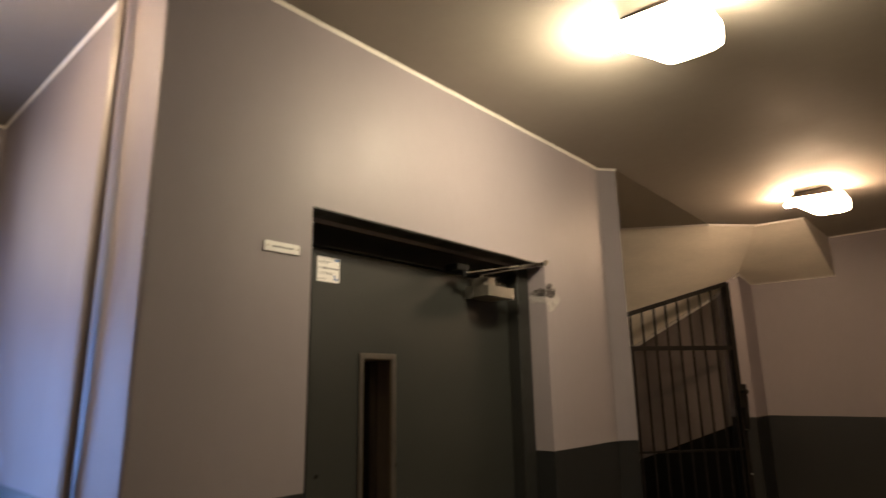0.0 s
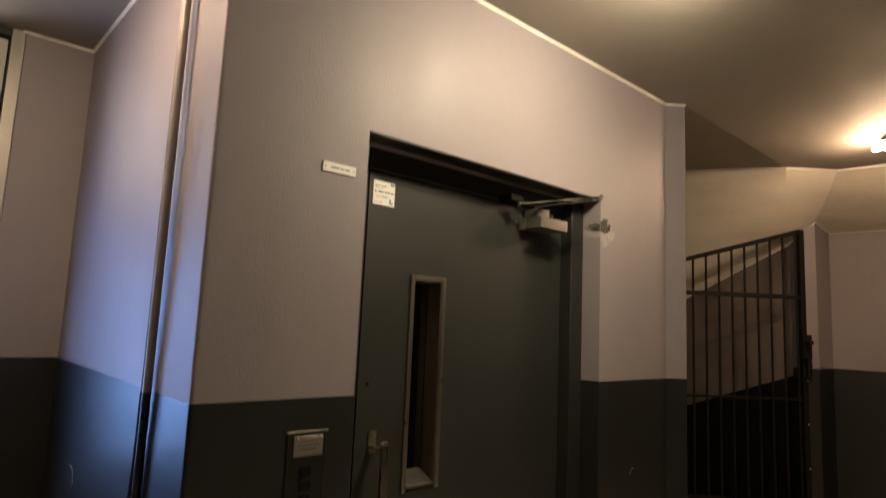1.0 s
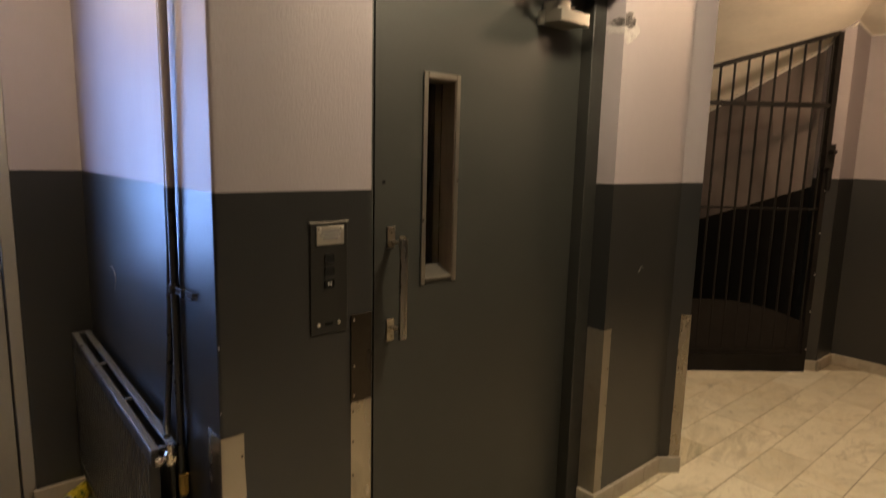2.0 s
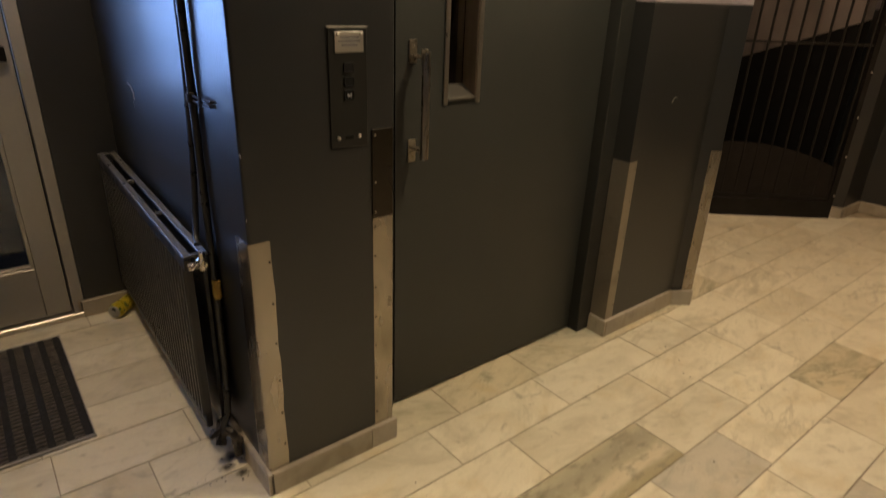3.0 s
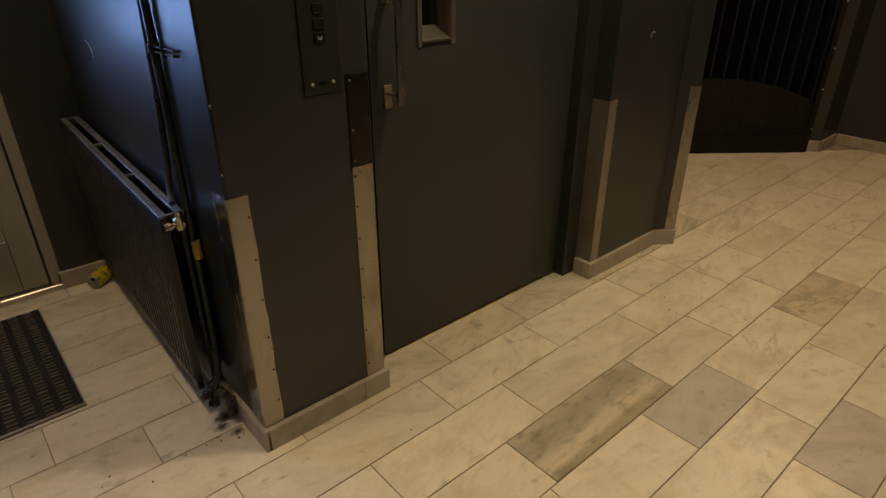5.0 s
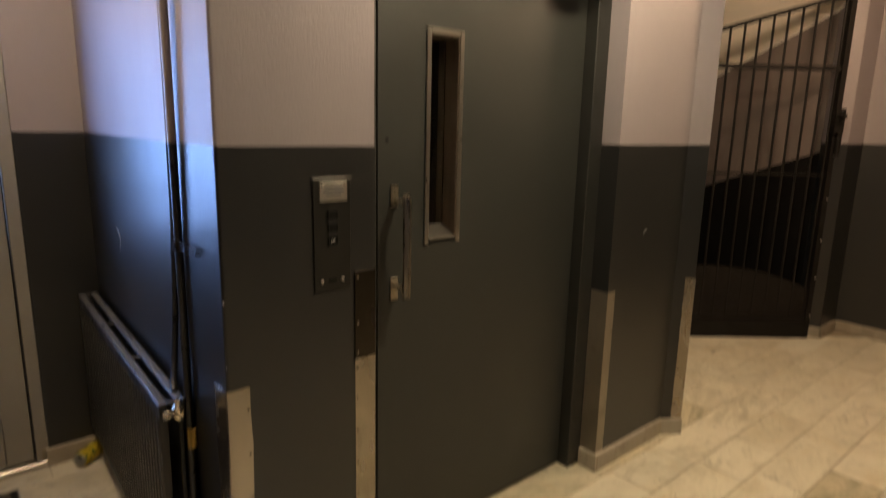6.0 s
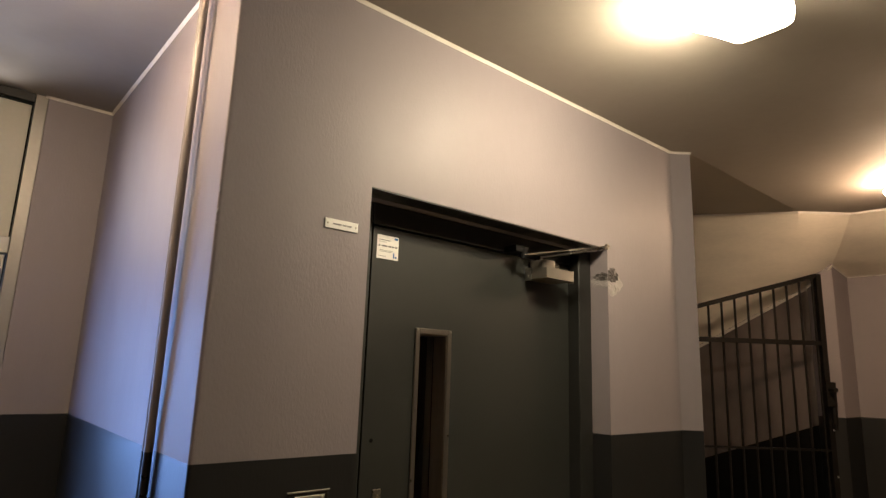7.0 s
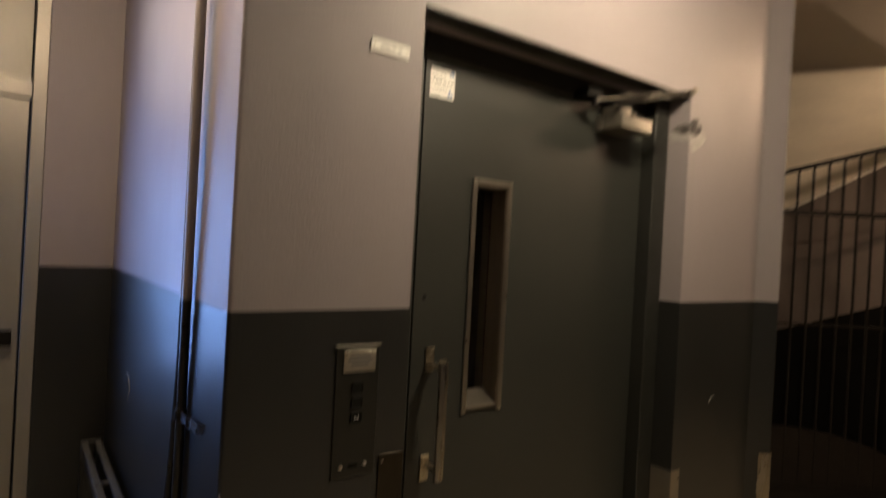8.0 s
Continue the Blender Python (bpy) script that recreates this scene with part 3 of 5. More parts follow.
# ---- skirting of marble pieces ----
def skirting(name, runs, owner_label):
    bm = bmesh.new()
    for (a, b, out) in runs:
        a, b, o = Vector((*a, 0)), Vector((*b, 0)), Vector((*out, 0)).normalized()
        q = [a, b, b + o * 0.006, a + o * 0.006]
        prism(bm, [(v.x, v.y) for v in q], [0.0, 0.070])
    base = fixed(part(name, bm, M_GROUT), owner_label, "baseboard")
    for (a, b, out) in runs:
        a, b, o = Vector((*a, 0)), Vector((*b, 0)), Vector((*out, 0)).normalized()
        length, way = (b - a).length, (b - a).normalized()
        cuts, s = [0.0], 0.0
        while length - s > 0.45:
            s += random.uniform(0.26, 0.40)
            cuts.append(s)
        cuts.append(length)
        for s0, s1 in zip(cuts, cuts[1:]):
            p0, p1 = a + way * (s0 + (0.0008 if s0 else 0)), a + way * (s1 - (0.0008 if s1 < length else 0))
            t = 0.0150 + random.uniform(-0.0006, 0.0006)
            bm = bmesh.new()
            h = 0.0775 + random.uniform(-0.0008, 0.0008)
            q = [(p0, 0.0, 0), (p1, 0.0, 0), (p1, t, 0), (p0, t, 0), (p0, 0.0, h), (p1, 0.0, h), (p1, t - 0.003, h), (p0, t - 0.003, h), (p1, t, h - 0.003), (p0, t, h - 0.003)]
            vs = [bm.verts.new(p + o * d + Vector((0, 0, z))) for p, d, z in q]
            for f in ((0, 3, 2, 1), (4, 5, 6, 7), (6, 8, 9, 7), (2, 3, 9, 8), (0, 1, 5, 4), (1, 2, 8, 6, 5), (0, 4, 7, 9, 3)):
                bm.faces.new([vs[i] for i in f])
            part("skirting_piece", bm, M_BASEB, base)
    return base


skirting("baseboard_1", [((0.0014, 0), (0.337, 0), (0, -1)), ((0.3392, 0), (DL + 0.012, 0), (0, -1)), ((0, BACK), (0, -0.0152), (-1, 0))], "low marble skirting round the lift corner")
skirting("baseboard_2", [((DR + 0.0012, 0), (RETURN - 0.004, 0), (0, -1)), ((DR, 0.075), (DR, -0.015), (-1, 0)), ((RETURN - 0.005, -0.001), (TIP[0] + 0.004, TIP[1] - 0.001), (-0.62, -0.78))], "low marble skirting by the lift jamb")
skirting("baseboard_3", [((-0.25, BACK), (-0.016, BACK), (0, -1)), ((-0.25, BACK + 0.1), (-0.25, BACK), (-1, 0))], "low marble skirting by the street door")
skirting("baseboard_4", [((4.275, 0.025), (EAST - 0.016, 0.025), (0, -1)), ((EAST, 0.010), (EAST, SOUTH), (-1, 0)), ((4.237, 0.10), (4.272, 0.027), (-0.9, -0.44))], "low marble skirting along the end wall")

# ---- lift door ----
door = fixed(new("door_1"), "closed grey-green steel lift door with narrow vision window", "door")
LY = 0.130
bm = bmesh.new()
WX0, WX1, WZ0, WZ1 = 0.713, 0.831, 1.079, 1.711
L0, L1, LZ0, LZ1 = 0.521, 1.466, 0.012, 2.026
for x0, x1, z0, z1 in ((L0, WX0, LZ0, LZ1), (WX1, L1, LZ0, LZ1), (WX0, WX1, LZ0, WZ0), (WX0, WX1, WZ1, LZ1)):
    box(bm, x0, x1, LY, LY + 0.045, z0, z1)
bmesh.ops.remove_doubles(bm, verts=bm.verts, dist=0.0001)
leaf = part("door_leaf", bm, M_LEAF, door)
bm = bmesh.new()
box(bm, 0.4235, L0 - 0.008, 0.124, 0.20, 0.0, DH - 0.001, 0.003)
part("door_jamb", bm, M_LEAF, door)
bm = bmesh.new()
box(bm, L1 + 0.005, DR - 0.001, 0.080, 0.20, 0.0, DH - 0.001, 0.003)
part("door_jamb", bm, M_STEELDARK, door)
bm = bmesh.new()
box(bm, L0 - 0.005, L1 + 0.005, 0.124, 0.20, LZ1 + 0.006, DH - 0.001, 0.003)
box(bm, DL, DR, 0.002, 0.079, DH - 0.004, DH - 0.0006)
part("door_head", bm, M_STEELDARK, door)
# window surround, lining and pane
bm = bmesh.new()
F0, F1, G0, G1 = 0.697, 0.847, 1.061, 1.727
for x0, x1, z0, z1 in ((F0, WX0 + 0.001, G0, G1), (WX1 - 0.001, F1, G0, G1), (WX0 + 0.001, WX1 - 0.001, WZ1 - 0.001, G1)):
    box(bm, x0, x1, LY - 0.006, LY - 0.0005, z0, z1, 0.0015)
win = part("window_frame", bm, M_WINFRAME, door, "brushed steel window surround")
bm = bmesh.new()
box(bm, WX1 - 0.004, WX1 - 0.0005, LY - 0.001, LY + 0.10, WZ0, WZ1)
box(bm, WX0 + 0.0005, WX0 + 0.004, LY - 0.001, LY + 0.10, WZ0, WZ1)
box(bm, WX0 + 0.004, WX1 - 0.004, LY - 0.001, LY + 0.10, WZ1 - 0.004, WZ1 - 0.0005)
part("window_lining", bm, M_WOODRED, win, "dark brown window lining")
bm = bmesh.new()
vs = [bm.verts.new(p) for p in ((WX0 + 0.004, LY - 0.003, WZ0), (WX1 - 0.004, LY - 0.003, WZ0), (WX1 - 0.004, LY + 0.06, WZ0 + 0.035), (WX0 + 0.004, LY + 0.06, WZ0 + 0.035))]
bm.faces.new(vs)
bm.faces.new((vs[0], vs[1], bm.verts.new((WX1 - 0.004, LY + 0.06, WZ0 - 0.004)), bm.verts.new((WX0 + 0.004, LY + 0.06, WZ0 - 0.004))))
box(bm, WX0 + 0.002, WX1 - 0.002, LY - 0.0075, LY - 0.0032, WZ0 - 0.006, WZ0 + 0.002, 0.001)
part("window_sill", bm, M_SILL, win, "sloping bright steel sill")
bm = bmesh.new()
box(bm, WX0 + 0.0045, WX1 - 0.0045, LY + 0.062, LY + 0.068, WZ0 - 0.003, WZ1 - 0.005)
pane = part("pane", bm, M_GLASS, win)
pane.visible_shadow = False
for x, z in ((F0 + 0.006, G0 + 0.006), (F1 - 0.006, G0 + 0.006), (F0 + 0.006, G1 - 0.006), (F1 - 0.006, G1 - 0.006)):
    bm = bmesh.new()
    lathe(bm, (x, LY - 0.006, z), (0, -1, 0), [(0, 0.003), (0.0012, 0.003), (0.002, 0.0015)], 8)
    part("screw", bm, M_STEEL, win)
bm = bmesh.new()
lathe(bm, (0.553, LY - 0.0005, 1.392), (0, -1, 0), [(0, 0.006), (0.001, 0.006), (0.0012, 0.003)], 12)
part("keyhole", bm, M_BLACK, leaf)
# pull handle
bm = bmesh.new()
prof = []
for k in range(13):
    a = math.pi * 2 * k / 12
    dent = 0.72 if k in (8, 10) else 1.0
    prof.append((0.580 + 0.014 * math.cos(a), 0.062 + 0.009 * dent * math.sin(a)))
prism(bm, prof[:-1], [0.920, 0.923, 1.223, 1.226])
handle = part("handle", bm, M_PULL, door, "brown rounded pull bar", smooth=True)
for z0, z1, up in ((1.193, 1.257, 1), (0.899, 0.968, -1)):
    bm = bmesh.new()
    box(bm, 0.566, 0.594, LY - 0.005, LY - 0.0005, z0, z1, 0.001)
    zc = (z0 + z1) / 2 - 0.012 * up
    box(bm, 0.568, 0.592, 0.066, LY - 0.005, zc - 0.003, zc + 0.003, 0.001)
    box(bm, 0.568, 0.592, 0.0665, 0.0705, zc - 0.022, zc + 0.022, 0.001)
    lathe(bm, (0.580, LY - 0.005, zc + 0.026 * up), (0, -1, 0), [(0, 0.004), (0.0015, 0.004), (0.0025, 0.002)], 8)
    part("bracket", bm, M_NICKEL, handle, "bright nickel bracket")

# door closer with scissor arm
closer = thing("door_closer", (1.27, LY, 1.93), "grey metal door closer with folded arm on the lift door", "door closer")
bm = bmesh.new()
prism(bm, rounded([(1.206, 0.022), (1.362, 0.022), (1.362, LY - 0.001), (1.206, LY - 0.001)], 0.004), [1.942, 1.945, 1.977, 1.981])
part("body", bm, M_CLOSER, closer, smooth=True)
bm = bmesh.new()
prism(bm, rounded([(1.222, 0.046), (1.290, 0.046), (1.290, LY - 0.004), (1.222, LY - 0.004)], 0.016, 5), [1.9812, 2.000, 2.010, 2.014])
part("cover", bm, M_CLOSER, closer, smooth=True)
bm = bmesh.new()
lathe(bm, (1.262, 0.098, 2.0142), (0, 0, 1), [(0, 0.016), (0.008, 0.015), (0.009, 0.010), (0.020, 0.010)], 14)
part("spindle", bm, M_GUARD, closer, smooth=True)
bm = bmesh.new()
lathe(bm, (1.306, 0.060, 1.9812), (0, 0, 1), [(0, 0.011), (0.020, 0.011), (0.024, 0.007)], 12)
part("adjuster_knob", bm, M_GUARD, closer, smooth=True)
for x, s, y0, y1 in ((1.2055, -1, 0.096, LY - 0.003), (1.3625, 1, 0.024, 0.050)):
    bm = bmesh.new()
    box(bm, min(x, x + 0.002 * s), max(x, x + 0.002 * s), y0, y1, 1.938, 1.984)
    for z in (1.953, 1.970):
        lathe(bm, (x + 0.002 * s, (y0 + y1) / 2, z), (s, 0, 0), [(0, 0.005), (0.002, 0.005), (0.003, 0.002)], 8)
    part("end_cap", bm, M_STEEL, closer)


def bar(bm, a, b, w, t):
    a, b = Vector(a), Vector(b)
    way = (b - a).normalized()
    side = way.cross(Vector((0, 0, 1))).normalized() * w / 2
    up = side.cross(way).normalized() * t / 2
    vs = [bm.verts.new(p + s * side + u * up) for p in (a, b) for s, u in ((-1, -1), (1, -1), (1, 1), (-1, 1))]
    for f in ((3, 2, 1, 0), (4, 5, 6, 7), (0, 1, 5, 4), (1, 2, 6, 5), (2, 3, 7, 6), (3, 0, 4, 7)):
        bm.faces.new([vs[i] for i in f])


bm = bmesh.new()
bar(bm, (1.262, 0.098, 2.030), (1.405, -0.098, 2.064), 0.020, 0.006)
part("arm", bm, M_GUARD, closer)
bm = bmesh.new()
bar(bm, (1.412, -0.104, 2.071), (1.130, 0.070, 2.018), 0.018, 0.005)
rod(bm, (1.405, -0.099, 2.060), (1.405, -0.099, 2.078), 0.008, 10)
part("forearm", bm, M_GUARD, closer)
bm = bmesh.new()
box(bm, 1.086, 1.150, 0.062, 0.1235, 2.026, 2.050, 0.002)
rod(bm, (1.130, 0.069, 2.004), (1.130, 0.069, 2.040), 0.009, 10)
part("shoe", bm, M_BLACK, closer)

# ---- call panel ----
panel = thing("call_panel", (0.291, 0, 1.008), "dark brushed lift call panel with three square buttons", "lift panel")
bm = bmesh.new()
box(bm, 0.237, 0.345, -0.010 + 0.006, -0.0005, 1.008, 1.298, 0.0012)
plate = part("plate", bm, M_PANEL, panel)
bm = bmesh.new()
box(bm, 0.234, 0.348, -0.0075, -0.0005, 1.2985, 1.3018, 0.001)
part("lip", bm, M_CLOSER, panel, "dull steel top lip")
bm = bmesh.new()
box(bm, 0.254, 0.334, -0.0065, -0.0042, 1.242, 1.290, 0.0006)
lab = part("label_plate", bm, M_STEEL, panel, "engraved pale metal label")
bm = bmesh.new()
for z, w in ((1.277, 0.052), (1.268, 0.060), (1.259, 0.044)):
    box(bm, 0.294 - w / 2, 0.294 + w / 2, -0.0070, -0.0066, z - 0.0018, z + 0.0018)
part("engraving", bm, M_INK, lab)
for x in (0.262, 0.326):
    bm = bmesh.new()
    lathe(bm, (x, -0.0065, 1.284), (0, -1, 0), [(0, 0.004), (0.003, 0.004), (0.004, 0.002)], 10)
    part("screw", bm, M_STEEL, lab)
for k, z in enumerate((1.206, 1.173, 1.140)):
    bm = bmesh.new()
    face = rounded([(0.2765, z - 0.0118), (0.3055, z - 0.0118), (0.3055, z + 0.0118), (0.2765, z + 0.0118)], 0.006, 4)
    rings = [[bm.verts.new((0.291 + (x - 0.291) * f, y, z + (v - z) * f)) for x, v in face] for y, f in ((-0.0041, 1.0), (-0.0068, 1.0), (-0.0075, 0.90), (-0.0066, 0.74))]
    for p, q in zip(rings, rings[1:]):
        for i in range(len(face)):
            bm.faces.new((p[i], p[(i + 1) % len(face)], q[(i + 1) % len(face)], q[i]))
    bm.faces.new(rings[-1])
    but = part("button", bm, M_BLACK, panel)
    if k == 2:
        bm = bmesh.new()
        for dx, low, high in ((-0.0042, -0.0040, 0.0040), (0.0, -0.0040, 0.0012), (0.0042, -0.0040, 0.0040)):
            box(bm, 0.291 + dx - 0.0007, 0.291 + dx + 0.0007, -0.0072, -0.0067, z + low, z + high)
        part("button_mark", bm, M_PAPER, but, "pale mark")
for x in (0.258, 0.318):
    bm = bmesh.new()
    lathe(bm, (x, -0.0040, 1.034), (0, -1, 0), [(0, 0.0045), (0.004, 0.0045), (0.0055, 0.002)], 12)
    part("screw", bm, M_STEEL, panel)
bm = bmesh.new()
box(bm, 0.277, 0.301, -0.0052, -0.0042, 1.029, 1.038, 0.0004)
part("slot", bm, M_BLACK, panel)

# name plate above the panel
sign = thing("name_plate", (0.331, 0, 1.955), "small white engraved plate screwed beside the lift door", "sign")
bm = bmesh.new()
vs = box(bm, 0.281, 0.382, -0.004, -0.0008, 1.9565, 1.9825, 0.0006)
plate2 = part("plate", bm, M_PAPER, sign)
bm = bmesh.new()
x = 0.304
for w in (0.026, 0.012, 0.013):
    box(bm, x, x + w, -0.0046, -0.0042, 1.9675, 1.9715)
    x += w + 0.003
part("lettering", bm, M_INK, plate2)
for x in (0.289, 0.375):
    bm = bmesh.new()
    lathe(bm, (x, -0.004, 1.9695), (0, -1, 0), [(0, 0.003), (0.001, 0.003), (0.0015, 0.001)], 8)
    part("screw", bm, M_STEEL, sign)

# paper notice on the leaf
note = thing("notice", (0.575, LY, 1.928), "small white paper notice with blue mark stuck on lift door", "notice")
bm = bmesh.new()
box(bm, 0.535, 0.616, LY - 0.0016, LY - 0.0006, 1.928, 2.002)
sheet = part("paper", bm, M_PAPER, note)
bm = bmesh.new()
for z, x0, x1, h in ((1.987, 0.541, 0.585, 0.0022), (1.981, 0.541, 0.572, 0.0012), (1.9685, 0.541, 0.546, 0.005), (1.9685, 0.552, 0.572, 0.005), (1.9685, 0.577, 0.587, 0.005), (1.9685, 0.590, 0.599, 0.005), (1.9685, 0.602, 0.611, 0.005), (1.955, 0.546, 0.594, 0.0012), (1.951, 0.546, 0.590, 0.0012), (1.936, 0.541, 0.568, 0.0014)):
    box(bm, x0, x1, LY - 0.0022, LY - 0.0018, z - h / 2, z + h / 2)
part("print", bm, M_INK, sheet)
for x0, x1, z0, z1 in ((0.599, 0.613, 1.992, 1.999), (0.596, 0.601, 1.934, 1.950), (0.603, 0.610, 1.934, 1.940)):
    bm = bmesh.new()
    box(bm, x0, x1, LY - 0.0022, LY - 0.0018, z0, z1)
    part("emblem", bm, M_BLUE, sheet, "blue printed mark")

# ---- metal corner guards ----
def rivets(owner, spots, metal=None):
    for p, way in spots:
        bm = bmesh.new()
        lathe(bm, p, way, [(0, 0.0032), (0.0008, 0.0032), (0.0016, 0.0015)], 8)
        part("rivet", bm, metal or M_BRONZE, owner)


g = thing("corner_guard", (0, 0, 0.078), "dull aluminium guard wrapped round the wall corner", "corner guard", "metal guards by the lift")
bm = bmesh.new()
n = 14
rings = []
for k in range(n + 1):
    z = 0.0785 + (0.798 - 0.0785) * k / n
    e = 0.056 + 0.0016 * math.sin(k * 1.3) + 0.001 * math.sin(k * 2.9)
    rings.append([bm.verts.new((x, y, z)) for x, y in ((e, -0.0024), (0.004, -0.0028), (-0.0012, -0.0012), (-0.0028, 0.004), (-0.0024, 0.080), (-0.0004, 0.080), (-0.0004, 0.004), (0.004, -0.0004), (e, -0.0004))])
for a, b in zip(rings, rings[1:]):
    for k in range(9):
        bm.faces.new((a[k], a[(k + 1) % 9], b[(k + 1) % 9], b[k]))
bm.faces.new(rings[0])
bm.faces.new(rings[-1])
part("sheet", bm, M_GUARD, g)
rivets(g, [((0.049, -0.0026, z), (0, -1, 0)) for z in (0.16, 0.27, 0.38, 0.50, 0.62, 0.74)])
g = thing("corner_guard", (0.385, 0, 0.078), "dull aluminium strip with dark upper piece beside lift door", "corner guard", "metal guards by the lift")
for z0, z1, m, t in ((0.0785, 0.796, M_GUARD, 0.0025), (0.797, 1.046, M_BRONZE, 0.004)):
    bm = bmesh.new()
    box(bm, 0.357, DL + 0.0015, -t, -0.0006, z0, z1, 0.0006)
    box(bm, DL + 0.0007, DL + 0.0025, -0.0007, 0.075, z0, z1)
    part("sheet", bm, m, g)
rivets(g, [((0.364, -0.0026, z), (0, -1, 0)) for z in (0.13, 0.26, 0.38, 0.48, 0.58, 0.68, 0.77)])
rivets(g, [((0.366, -0.004, z), (0, -1, 0)) for z in (0.815, 0.90, 1.03)], M_NICKEL)
g = thing("corner_guard", (DR, 0, 0.078), "dull aluminium guard on the lift jamb corner", "corner guard", "metal guards by the lift")
bm = bmesh.new()
box(bm, DR - 0.0024, DR - 0.0006, -0.0024, 0.079, 0.0785, 0.790)
box(bm, DR - 0.0006, 1.600, -0.0024, -0.0006, 0.0785, 0.790, 0.0)
part("sheet", bm, M_GUARDDULL, g)
rivets(g, [((1.593, -0.0024, z), (0, -1, 0)) for z in (0.14, 0.30, 0.46, 0.62, 0.76)])
g = thing("corner_guard", (*TIP, 0.078), "dull aluminium guard on the pilaster edge", "corner guard", "metal guards by the lift")
bm = bmesh.new()
a, b = Vector((2.113, -0.031)), Vector(TIP)
o = Vector((-0.0015, -0.0019))
q = [a + o * 0.3, b + o * 0.3 + Vector((0.0035, 0.004)), b + Vector((0.0050, 0.055)), b + Vector((0.0072, 0.055)), b + Vector((0.0045, 0.0)), b + o * 1.2, a + o]
prism(bm, [(v.x, v.y) for v in q], [0.0785, 0.775])
part("sheet", bm, M_GUARD, g)
rivets(g, [((2.1195, -0.0388, z), (-0.62, -0.78, 0)) for z in (0.15, 0.33, 0.52, 0.70)])

# ---- plaster damage by the closer ----
dmg = thing("plaster_damage", (1.58, 0, 1.95), "broken plaster hole with pale filler smear on the wall", "wall damage")
def blotch(bm, cx, cz, rx, rz, seed, depth, lift, side=False, limit=None):
    """An uneven patch on the front of the wall, or on the jamb's side."""
    ring = []
    for k in range(26):
        a = 2 * math.pi * k / 26
        r = 0.9 + 0.42 * noise.noise(Vector((math.cos(a) * 2.3, math.sin(a) * 2.3, seed))) + 0.12 * noise.noise(Vector((math.cos(a) * 9, math.sin(a) * 9, seed)))
        u, z = cx + rx * r * math.cos(a), cz + rz * r * math.sin(a)
        u = max(u, limit)
        ring.append(bm.verts.new((DR - lift, u, z) if side else (u, -lift, z)))
    hub = (max(cx, limit + 0.006), cz)
    rings = [ring]
    for f in (0.80, 0.58, 0.34):
        row = []
        for v in ring:
            u = (v.co.y if side else v.co.x)
            u, z = hub[0] + (u - hub[0]) * f, hub[1] + (v.co.z - hub[1]) * f
            d = lift + depth * abs(noise.noise(Vector((u * 120, z * 160, seed)))) * 2
            row.append(bm.verts.new((DR - d, u, z) if side else (u, -d, z)))
        rings.append(row)
    mid = bm.verts.new((DR - lift - depth * 0.4, *hub) if side else (hub[0], -lift - depth * 0.4, hub[1]))
    for r0, r1 in zip(rings, rings[1:]):
        for k in range(26):
            bm.faces.new((r0[k], r0[(k + 1) % 26], r1[(k + 1) % 26], r1[k]))
    for k in range(26):
        bm.faces.new((rings[-1][k], rings[-1][(k + 1) % 26], mid))


bm = bmesh.new()
blotch(bm, 1.580, 1.992, 0.046, 0.034, 3.1, 0.007, 0.0014, limit=DR)
blotch(bm, 0.022, 1.987, 0.046, 0.020, 5.7, 0.005, 0.0014, True, 0.0)
part("hole", bm, M_PLASTER, dmg, "dark broken plaster")
bm = bmesh.new()
blotch(bm, 1.589, 1.960, 0.060, 0.048, 8.3, 0.0025, 0.0007, limit=DR)
blotch(bm, 0.025, 1.968, 0.060, 0.026, 9.9, 0.0015, 0.0007, True, 0.0)
part("filler", bm, M_FILL, dmg, "pale filler smear")


def scuff(at, pts, label):
    th = thing("scuff_mark", at, label, "scuff")
    bm = bmesh.new()
    sweep(bm, pts, 0.0022, 6)
    part("scrape", bm, M_SCUFF, th)


scuff((1.80, 0, 1.0), [(1.796 + 0.020 * math.cos(a), -0.0008, 1.000 + 0.028 * math.sin(a)) for a in (0.9, 1.3, 1.7, 2.1, 2.5, 2.9)], "pale curved scrape in the dark paint")
scuff((0, 0.99, 1.0), [(-0.0008, y, z) for y, z in ((1.060, 1.046), (1.025, 1.052), (0.992, 1.046), (0.974, 1.026), (0.972, 1.004))], "short pale hooked scrape in the dark paint")
scuff((0, 0.99, 0.97), [(-0.0008, y, z) for y, z in ((0.985, 0.992), (0.992, 0.975))], "short pale scrape in the dark paint")

for z, r in ((1.995, 0.004), (1.945, 0.005), (1.915, 0.003), (1.02, 0.004), (0.86, 0.003)):
    th = thing("paint_chip", (0, 0, z), "tiny pale chip in the paint of the wall corner", "paint chip", "chips along the wall corner")
    bm = bmesh.new()
    ring = []
    for k in range(7):
        a = 2 * math.pi * k / 7
        q = r * random.uniform(0.5, 1.2)
        ring.append(bm.verts.new((0.0022 + q * math.cos(a) * 0.5, 0.0012 - q * math.cos(a) * 0.5, z + q * 1.6 * math.sin(a))))
    tip = bm.verts.new((0.0006, -0.0006, z))
    for k in range(7):
        bm.faces.new((ring[k], ring[(k + 1) % 7], tip))
    part("chip", bm, M_FILL, th)

